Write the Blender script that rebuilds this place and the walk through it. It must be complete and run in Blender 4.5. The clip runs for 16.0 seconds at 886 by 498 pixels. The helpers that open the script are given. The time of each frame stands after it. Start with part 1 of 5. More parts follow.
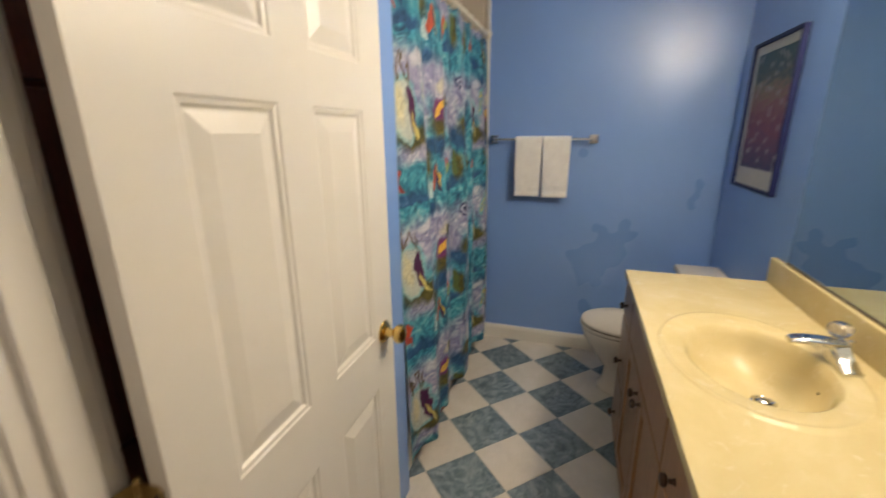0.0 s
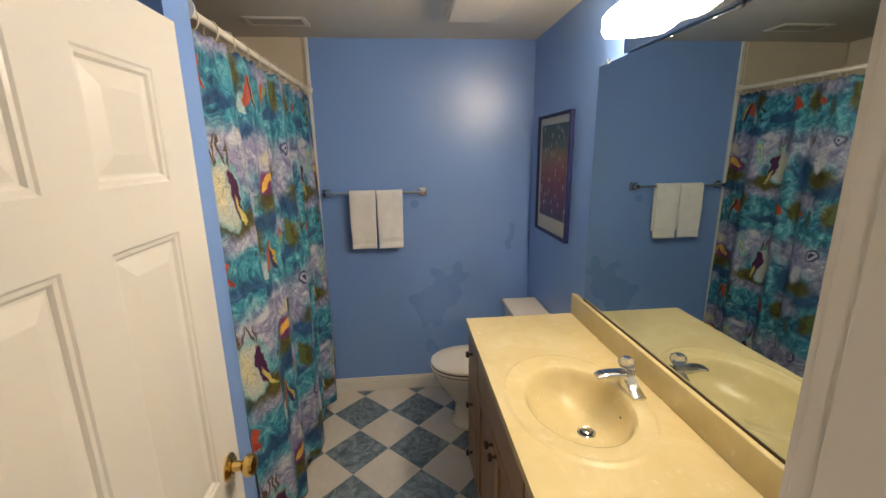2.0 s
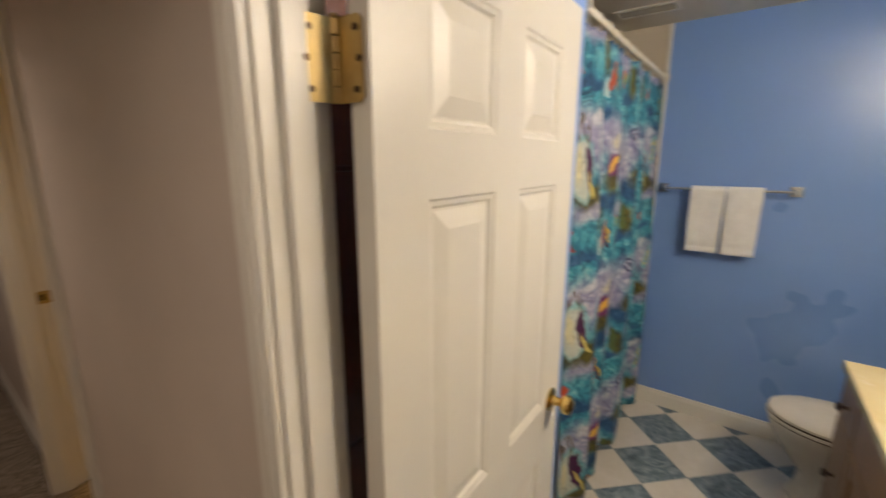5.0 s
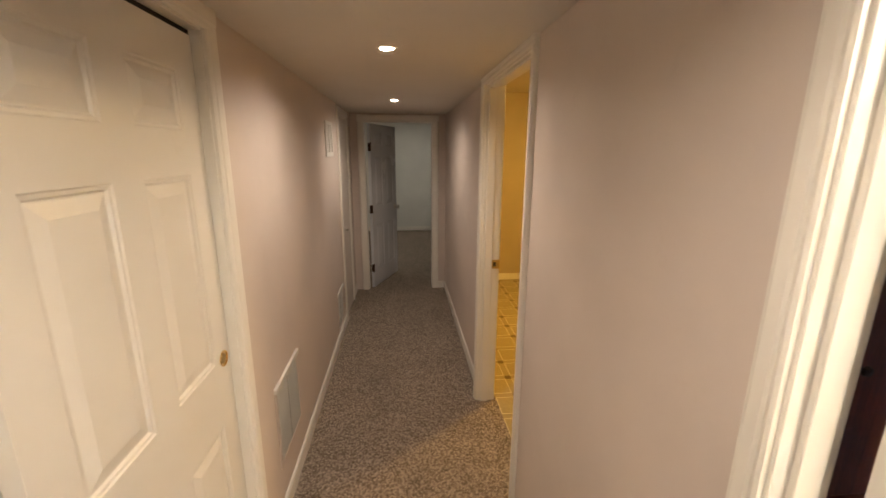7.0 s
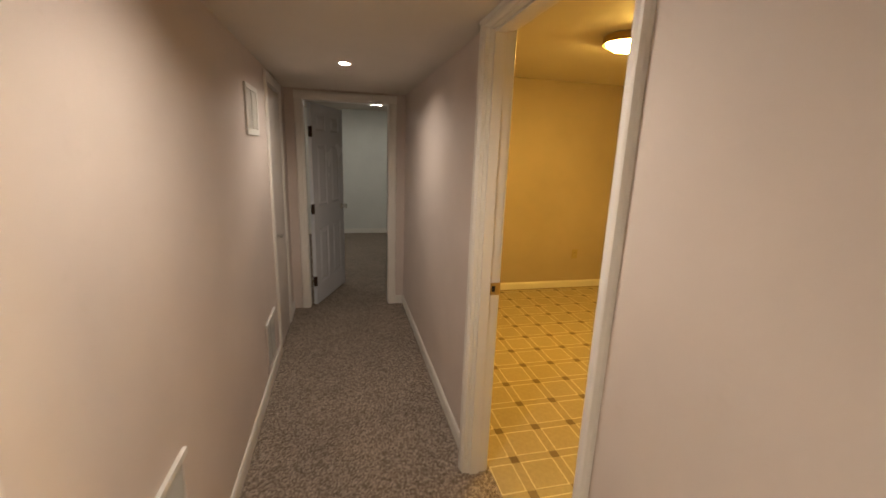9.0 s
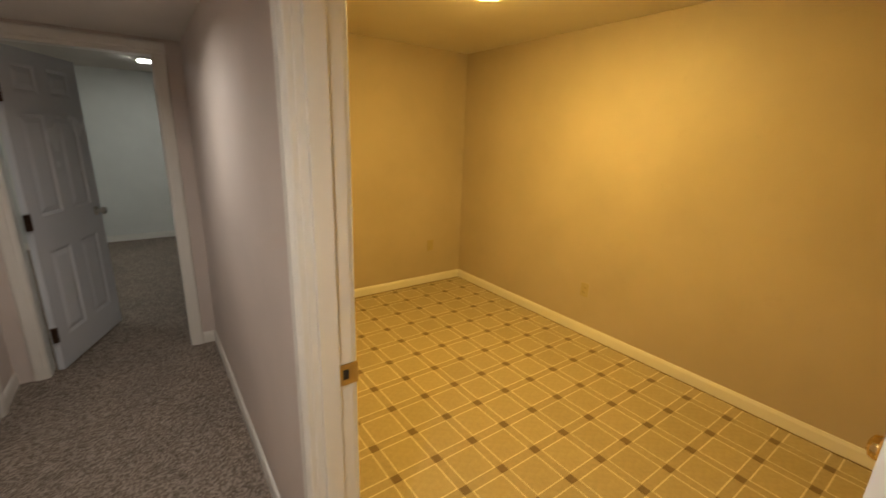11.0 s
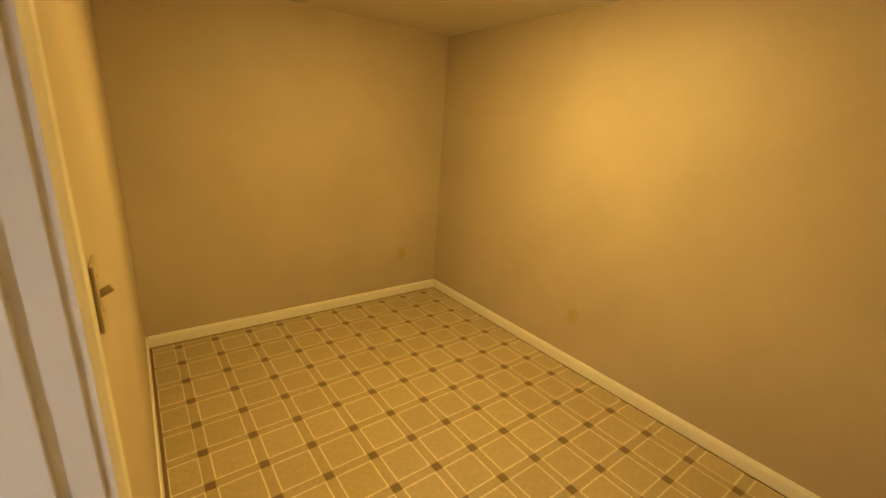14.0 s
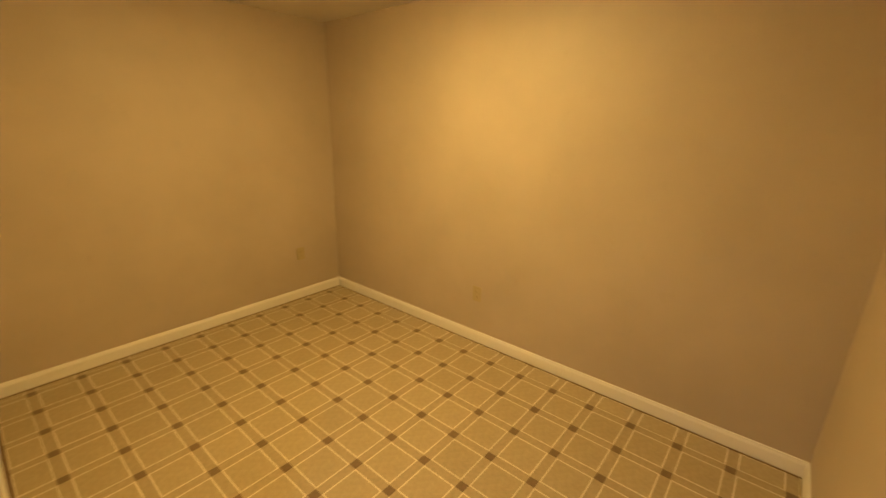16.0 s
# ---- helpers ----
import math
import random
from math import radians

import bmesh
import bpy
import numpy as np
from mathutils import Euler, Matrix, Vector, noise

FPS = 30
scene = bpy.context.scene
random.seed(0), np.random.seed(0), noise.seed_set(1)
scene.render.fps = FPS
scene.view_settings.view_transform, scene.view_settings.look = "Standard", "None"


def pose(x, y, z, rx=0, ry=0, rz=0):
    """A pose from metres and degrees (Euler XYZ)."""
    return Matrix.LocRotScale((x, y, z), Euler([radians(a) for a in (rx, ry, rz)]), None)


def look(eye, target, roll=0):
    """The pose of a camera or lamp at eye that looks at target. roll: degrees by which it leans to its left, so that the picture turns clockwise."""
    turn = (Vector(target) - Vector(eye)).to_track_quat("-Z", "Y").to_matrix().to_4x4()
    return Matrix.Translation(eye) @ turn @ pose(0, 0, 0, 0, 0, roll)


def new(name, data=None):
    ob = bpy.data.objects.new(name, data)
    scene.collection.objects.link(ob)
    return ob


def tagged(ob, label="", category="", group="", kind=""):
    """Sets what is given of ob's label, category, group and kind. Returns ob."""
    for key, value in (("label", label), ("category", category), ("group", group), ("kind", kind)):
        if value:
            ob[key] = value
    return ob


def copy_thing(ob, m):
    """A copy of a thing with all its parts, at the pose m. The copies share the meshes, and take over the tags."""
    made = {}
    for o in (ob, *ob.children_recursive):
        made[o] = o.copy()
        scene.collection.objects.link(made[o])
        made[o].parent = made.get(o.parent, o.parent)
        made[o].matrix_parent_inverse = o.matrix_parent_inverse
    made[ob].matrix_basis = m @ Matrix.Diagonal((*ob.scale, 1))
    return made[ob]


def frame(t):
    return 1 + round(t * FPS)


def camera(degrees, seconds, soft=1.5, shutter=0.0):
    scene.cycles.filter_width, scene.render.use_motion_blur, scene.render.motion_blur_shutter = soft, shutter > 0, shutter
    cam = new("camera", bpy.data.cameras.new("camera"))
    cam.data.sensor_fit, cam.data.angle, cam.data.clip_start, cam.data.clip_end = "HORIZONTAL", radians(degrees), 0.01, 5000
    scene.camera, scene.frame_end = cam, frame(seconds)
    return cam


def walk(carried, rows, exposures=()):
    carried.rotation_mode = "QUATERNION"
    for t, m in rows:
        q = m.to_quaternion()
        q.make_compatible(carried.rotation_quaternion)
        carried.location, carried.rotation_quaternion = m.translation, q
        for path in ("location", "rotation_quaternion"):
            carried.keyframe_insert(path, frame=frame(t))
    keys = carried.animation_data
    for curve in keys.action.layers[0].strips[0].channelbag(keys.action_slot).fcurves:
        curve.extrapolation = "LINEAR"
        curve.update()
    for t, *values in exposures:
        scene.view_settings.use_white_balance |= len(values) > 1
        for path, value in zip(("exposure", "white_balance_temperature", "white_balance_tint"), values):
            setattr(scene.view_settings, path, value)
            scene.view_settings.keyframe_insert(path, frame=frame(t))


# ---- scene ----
# camera and walk
cam = camera(94.3, 16.0, 1.5, 0.4)
PATH = [
    (0, (0.356, -0.119, 1.465), (2.184, 0.477, 0.916), -0.5),
    (0.5, (0.382, -0.078, 1.555), (2.339, 0.102, 1.184), -0.8),
    (1, (0.385, -0.068, 1.622), (2.359, -0.066, 1.299), -0.2),
    (1.5, (0.391, -0.074, 1.649), (2.348, -0.174, 1.247), -0.5),
    (2, (0.41, -0.079, 1.661), (2.349, -0.256, 1.201), -0.9),
    (2.5, (0.409, -0.08, 1.673), (2.338, -0.288, 1.188), -1.1),
    (3, (0.406, -0.085, 1.664), (2.319, -0.301, 1.123), -1.0),
    (3.5, (0.418, -0.069, 1.633), (2.32, -0.261, 1.045), -0.5),
    (4, (0.39, -0.056, 1.593), (2.315, -0.049, 1.05), -0.0),
    (4.5, (0.337, -0.032, 1.575), (2.199, 0.528, 1.107), -0.2),
    (5, (0.302, -0.003, 1.571), (1.872, 1.161, 1.149), 0.1),
    (5.2, (0.274, 0.009, 1.569), (1.678, 1.374, 1.159), 0.2),
    (6.0, (0.19, 0.012, 1.605), (0.99, 1.78, 1.19), 0.2),
    (6.6, (0.105, 0.01, 1.645), (0.45, 1.9, 1.2), 0.2),
    (7.3, (0.041, 0.017, 1.673), (0.187, 1.955, 1.204), 0.2),
    (7.5, (0.03, 0.054, 1.642), (0.16, 1.996, 1.184), 0.0),
    (8, (0.005, 0.221, 1.623), (0.175, 2.16, 1.162), -0.2),
    (8.2, (-0.022, 0.33, 1.609), (0.201, 2.264, 1.15), 0.0),
    (10.3, (0.151, 1.455, 1.532), (1.045, 3.166, 1.007), 2.2),
    (10.5, (0.196, 1.506, 1.552), (1.158, 3.172, 1.006), 1.4),
    (11, (0.295, 1.607, 1.55), (1.43, 3.166, 1.021), 1.9),
    (11.5, (0.337, 1.641, 1.552), (1.683, 3.06, 1.135), 2.6),
    (12, (0.351, 1.685, 1.606), (1.808, 2.975, 1.147), 1.3),
    (12.5, (0.385, 1.708, 1.618), (1.893, 2.914, 1.097), 0.8),
    (13, (0.444, 1.786, 1.62), (1.927, 3.017, 1.085), 0.5),
    (13.5, (0.587, 1.894, 1.612), (1.939, 3.249, 1.032), 1.5),
    (14, (0.734, 1.94, 1.615), (1.899, 3.459, 1.035), 3.8),
    (14.5, (0.809, 1.912, 1.64), (1.904, 3.495, 1.094), 3.5),
    (15, (0.825, 1.908, 1.649), (1.942, 3.467, 1.084), 2.8),
    (15.5, (0.825, 1.906, 1.627), (2.042, 3.352, 0.973), 3.3),
    (16, (0.796, 1.899, 1.568), (2.268, 3.119, 0.981), 1.1),
]
EXPOSURES = [
    (0.0, 0.12, 6400, 9), (0.8, 0.0, 6500, 10), (5.2, 0.05, 6500, 10), (7.3, 1.4, 6400, 10), (8.2, 1.4, 6300, 10), (10.3, 1.48, 5650, 3),
    (15.0, 1.4, 5300, 8), (16.0, 1.42, 5050, 15),
]
walk(cam, [(t, look(eye, target, roll)) for t, eye, target, roll in PATH], EXPOSURES)

# world and lights -------------------------------------------------------
world = bpy.data.worlds.new("world")
world.use_nodes = True
world.node_tree.nodes["Background"].inputs[0].default_value = (0.02, 0.02, 0.022, 1)
world.node_tree.nodes["Background"].inputs[1].default_value = 0.05
scene.world = world
BATH_GLOW, HALL_GLOW, DEN_GLOW, FAR_GLOW = 53.0, 1500.0, 116.0, 26.0


# materials --------------------------------------------------------------
def material(name, rough=0.5, metal=0.0, spec=0.5):
    m = bpy.data.materials.new(name)
    m.use_nodes = True
    b = m.node_tree.nodes["Principled BSDF"]
    b.inputs["Roughness"].default_value = rough
    b.inputs["Metallic"].default_value = metal
    b.inputs["Specular IOR Level"].default_value = spec
    return m, m.node_tree.nodes, m.node_tree.links, b


def coords(n, l, scale=(1, 1, 1), kind="Object", rot=(0, 0, 0)):
    c, p = n.new("ShaderNodeTexCoord"), n.new("ShaderNodeMapping")
    p.inputs["Scale"].default_value = scale
    p.inputs["Rotation"].default_value = rot
    l.new(c.outputs[kind], p.inputs["Vector"])
    return p.outputs[0]


def noise_tex(n, l, vec, scale, detail=4, rough=0.55, distort=0.0):
    t = n.new("ShaderNodeTexNoise")
    t.inputs["Scale"].default_value, t.inputs["Detail"].default_value = scale, detail
    t.inputs["Roughness"].default_value, t.inputs["Distortion"].default_value = rough, distort
    l.new(vec, t.inputs["Vector"])
    return t.outputs["Fac"]


def ramp(n, l, fac, *stops):
    r = n.new("ShaderNodeValToRGB")
    while len(r.color_ramp.elements) < len(stops):
        r.color_ramp.elements.new(0.5)
    for e, (p, c) in zip(r.color_ramp.elements, stops):
        e.position, e.color = p, (*c, 1)
    l.new(fac, r.inputs[0])
    return r.outputs[0]


def mix(n, l, fac, a, b, mode="MIX"):
    m = n.new("ShaderNodeMix")
    m.data_type, m.blend_type = "RGBA", mode
    for sock, v in ((m.inputs["Factor"], fac), (m.inputs["A"], a), (m.inputs["B"], b)):
        if hasattr(v, "links"):
            l.new(v, sock)
        elif isinstance(v, (int, float)):
            sock.default_value = v
        else:
            sock.default_value = (*v, 1)
    return m.outputs["Result"]


def calc(n, l, op, a, b=0.0, c=None):
    m = n.new("ShaderNodeMath")
    m.operation = op
    for i, v in enumerate((a, b) if c is None else (a, b, c)):
        if hasattr(v, "links"):
            l.new(v, m.inputs[i])
        else:
            m.inputs[i].default_value = v
    return m.outputs[0]


def bump(n, l, b, height, strength=0.2, dist=0.002):
    k = n.new("ShaderNodeBump")
    k.inputs["Strength"].default_value, k.inputs["Distance"].default_value = strength, dist
    l.new(height, k.inputs["Height"])
    l.new(k.outputs[0], b.inputs["Normal"])


def paint(name, colour, rough=0.5, grain=160, depth=0.12, vary=0.06, spec=0.4, sag=4.0, worn=1.0):
    """Rolled wall paint: orange-peel relief, slow drift in tone, faint scuffs."""
    m, n, l, b = material(name, rough, spec=spec)
    v = coords(n, l)
    slow, fine = noise_tex(n, l, v, 1.7, 3), noise_tex(n, l, v, grain, 2)
    lo, hi = [c * (1 - vary) for c in colour], [min(c * (1 + vary), 0.95) for c in colour]
    base = ramp(n, l, slow, (0.3, lo), (0.7, hi))
    scuff = ramp(n, l, noise_tex(n, l, v, 9, 6, 0.7), (0.62, (1, 1, 1)), (0.8, (1 - 0.07 * worn, 1 - 0.08 * worn, 1 - 0.10 * worn)))
    l.new(mix(n, l, 1.0, base, scuff, "MULTIPLY"), b.inputs["Base Color"])
    l.new(calc(n, l, "MULTIPLY_ADD", slow, 0.16, rough - 0.08), b.inputs["Roughness"])
    wave = noise_tex(n, l, v, 7, 2)
    bump(n, l, b, calc(n, l, "MULTIPLY_ADD", wave, sag, fine), depth, 0.0015)
    return m


def metal(name, colour, rough=0.18, vary=0.1):
    m, n, l, b = material(name, rough, 1.0)
    f = noise_tex(n, l, coords(n, l), 60, 4)
    l.new(ramp(n, l, f, (0.3, [c * 0.85 for c in colour]), (0.7, colour)), b.inputs["Base Color"])
    l.new(calc(n, l, "MULTIPLY_ADD", f, vary, rough - vary / 2), b.inputs["Roughness"])
    return m


def glow(name, colour, strength):
    m, n, l, b = material(name, 0.4)
    b.inputs["Base Color"].default_value = (0.8, 0.78, 0.74, 1)
    b.inputs["Emission Color"].default_value = (*colour, 1)
    b.inputs["Emission Strength"].default_value = strength
    return m


def plain(name, colour, rough=0.5, spec=0.5, vary=0.08, scale=30):
    m, n, l, b = material(name, rough, spec=spec)
    f = noise_tex(n, l, coords(n, l), scale, 4)
    l.new(ramp(n, l, f, (0.3, [c * (1 - vary) for c in colour]), (0.7, [min(1, c * (1 + vary)) for c in colour])), b.inputs["Base Color"])
    return m


def wood(name, dark, light, rough=0.35, scale=6.0, rot=(0, 0, 0), stretch=(1, 12, 12)):
    m, n, l, b = material(name, rough)
    v = coords(n, l, stretch, rot=rot)
    g = noise_tex(n, l, v, scale, 8, 0.6, 0.6)
    fine = noise_tex(n, l, v, scale * 9, 3)
    base = ramp(n, l, g, (0.28, dark), (0.72, light))
    l.new(mix(n, l, 0.35, base, ramp(n, l, fine, (0.3, [c * 0.7 for c in dark]), (0.6, light)), "MIX"), b.inputs["Base Color"])
    bump(n, l, b, fine, 0.08, 0.001)
    return m


M_HALL = paint("hall_paint", (0.60, 0.525, 0.475), 0.5, spec=0.35)
M_DEN = paint("tan_paint", (0.45, 0.38, 0.285), 0.52, spec=0.35)
M_FAR = paint("far_room_paint", (0.66, 0.66, 0.62), 0.55)
M_BLUE = paint("blue_paint", (0.195, 0.34, 0.69), 0.30, 190, 0.2, 0.02, spec=0.9, sag=5.0, worn=0.0)
M_CEIL = paint("ceiling_paint", (0.66, 0.62, 0.56), 0.7, 110, 0.25, 0.03, spec=0.2)
M_TRIM = paint("trim_paint", (0.74, 0.71, 0.65), 0.32, 60, 0.06, 0.03, spec=0.5)
M_DOOR = paint("door_paint", (0.69, 0.66, 0.60), 0.34, 60, 0.06, 0.025, spec=0.5)
M_HALLDOOR = paint("hall_door_paint", (0.60, 0.55, 0.50), 0.4, 60, 0.06, 0.03, spec=0.4)
M_COOLDOOR = paint("grey_white_door_paint", (0.62, 0.64, 0.68), 0.25, 60, 0.06, 0.025, spec=0.5)
M_SURROUND = paint("tub_surround", (0.66, 0.57, 0.44), 0.25, 30, 0.03, 0.03)
M_BRASS = metal("brass", (0.83, 0.58, 0.2), 0.16)
M_OLDBRASS = metal("antique_brass", (0.52, 0.38, 0.16), 0.36, 0.2)
M_BRONZE = metal("dark_bronze", (0.09, 0.06, 0.045), 0.4)
M_CHROME = metal("chrome", (0.82, 0.83, 0.85), 0.07, 0.04)
M_STEEL = metal("satin_nickel", (0.6, 0.57, 0.52), 0.3)
M_PORCELAIN = plain("porcelain", (0.72, 0.66, 0.57), 0.12, vary=0.02)
M_SEAT = plain("seat_plastic", (0.74, 0.68, 0.58), 0.22, vary=0.02)
M_BLACK = plain("black_gap", (0.012, 0.011, 0.01), 0.8)
M_IVORY = plain("ivory_plastic", (0.41, 0.34, 0.18), 0.35, vary=0.03)
M_WHITEMETAL = plain("white_enamel", (0.70, 0.68, 0.63), 0.35, vary=0.03)
M_MAHOGANY = wood("mahogany", (0.07, 0.016, 0.008), (0.2, 0.05, 0.022), 0.4, stretch=(12, 12, 1))
M_CABINET = wood("maple_cabinet", (0.20, 0.095, 0.045), (0.34, 0.19, 0.095), 0.38, 4.0, stretch=(9, 9, 1))
M_RODPLASTIC = plain("cream_rod", (0.72, 0.66, 0.55), 0.35, vary=0.03)


def make_marble_top():
    m, n, l, b = material("cultured_marble", 0.2, spec=0.3)
    v = coords(n, l)
    a = noise_tex(n, l, v, 5, 8, 0.62, 1.2)
    c = noise_tex(n, l, v, 24, 5, 0.6, 0.5)
    base = ramp(n, l, a, (0.3, (0.60, 0.49, 0.25)), (0.55, (0.64, 0.535, 0.29)), (0.75, (0.68, 0.585, 0.35)))
    l.new(mix(n, l, ramp(n, l, c, (0.6, (0, 0, 0)), (0.72, (0.45, 0.45, 0.45))), base, (0.76, 0.69, 0.48)), b.inputs["Base Color"])
    return m


def make_carpet():
    """Looped berber: diagonal rows of light and dark loops, shade between them put into the colour."""
    m, n, l, b = material("berber_carpet", 0.95, spec=0.1)
    v = coords(n, l, rot=(0, 0, radians(45)))
    loop = n.new("ShaderNodeTexVoronoi")
    loop.inputs["Scale"].default_value, loop.inputs["Randomness"].default_value = 118, 0.22
    l.new(v, loop.inputs["Vector"])
    fleck = noise_tex(n, l, v, 160, 3, 0.7)
    slow = noise_tex(n, l, v, 3, 4)
    base = ramp(n, l, loop.outputs["Color"], (0.2, (0.17, 0.135, 0.104)), (0.45, (0.32, 0.265, 0.215)), (0.8, (0.54, 0.46, 0.385)))
    base = mix(n, l, 0.22, base, ramp(n, l, fleck, (0.35, (0.09, 0.07, 0.055)), (0.65, (0.46, 0.39, 0.33))))
    # Darkens the colour away from each loop's middle, as shade between loops.
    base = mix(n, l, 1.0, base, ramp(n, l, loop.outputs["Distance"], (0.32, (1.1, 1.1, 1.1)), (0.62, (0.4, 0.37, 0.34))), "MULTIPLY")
    l.new(mix(n, l, 1.0, base, ramp(n, l, slow, (0.3, (0.86, 0.86, 0.86)), (0.7, (1.08, 1.06, 1.04))), "MULTIPLY"), b.inputs["Base Color"])
    bump(n, l, b, calc(n, l, "SUBTRACT", 1.0, loop.outputs["Distance"]), 0.9, 0.008)
    return m


def make_marbled_tile(name, lo, mid, hi, veins):
    """Vinyl tile with wavy veins; each tile turns its own way."""
    m, n, l, b = material(name, 0.22, spec=0.5)
    info = n.new("ShaderNodeObjectInfo")
    c = n.new("ShaderNodeTexCoord")
    off = n.new("ShaderNodeVectorMath")
    off.operation = "MULTIPLY_ADD"
    l.new(c.outputs["Object"], off.inputs[0])
    off.inputs[1].default_value = (1, 1, 1)
    comb = n.new("ShaderNodeCombineXYZ")
    for i in range(3):
        l.new(calc(n, l, "MULTIPLY", info.outputs["Random"], 7.0 + 3 * i), comb.inputs[i])
    l.new(comb.outputs[0], off.inputs[2])
    f = noise_tex(n, l, off.outputs[0], 7, 6, 0.55, veins)
    g = noise_tex(n, l, off.outputs[0], 22, 6, 0.6, 1.5)
    base = ramp(n, l, f, (0.3, lo), (0.5, mid), (0.72, hi))
    l.new(mix(n, l, 0.3, base, ramp(n, l, g, (0.35, lo), (0.65, hi))), b.inputs["Base Color"])
    l.new(calc(n, l, "MULTIPLY_ADD", g, 0.15, 0.16), b.inputs["Roughness"])
    bump(n, l, b, g, 0.05, 0.001)
    return m


def make_vinyl(name, colour, rough=0.32, strength=0.1):
    m, n, l, b = material(name, rough)
    v = coords(n, l, kind="Object")
    info = n.new("ShaderNodeObjectInfo")
    a, c = noise_tex(n, l, v, 38, 6, 0.65), noise_tex(n, l, v, 170, 3)
    base = ramp(n, l, a, (0.3, [k * 0.86 for k in colour]), (0.7, [k * 1.1 for k in colour]))
    tone = calc(n, l, "MULTIPLY_ADD", info.outputs["Random"], 0.1, 0.95)
    hue = n.new("ShaderNodeHueSaturation")
    l.new(tone, hue.inputs["Value"])
    l.new(base, hue.inputs["Color"])
    l.new(hue.outputs[0], b.inputs["Base Color"])
    bump(n, l, b, c, strength, 0.001)
    return m


def make_terry():
    m, n, l, b = material("terry_cotton", 0.95, spec=0.1)
    v = coords(n, l)
    f = noise_tex(n, l, v, 420, 3, 0.7)
    l.new(ramp(n, l, noise_tex(n, l, v, 25, 4), (0.3, (0.82, 0.80, 0.78)), (0.7, (0.90, 0.88, 0.86))), b.inputs["Base Color"])
    b.inputs["Sheen Weight"].default_value = 0.3
    bump(n, l, b, f, 0.7, 0.003)
    return m


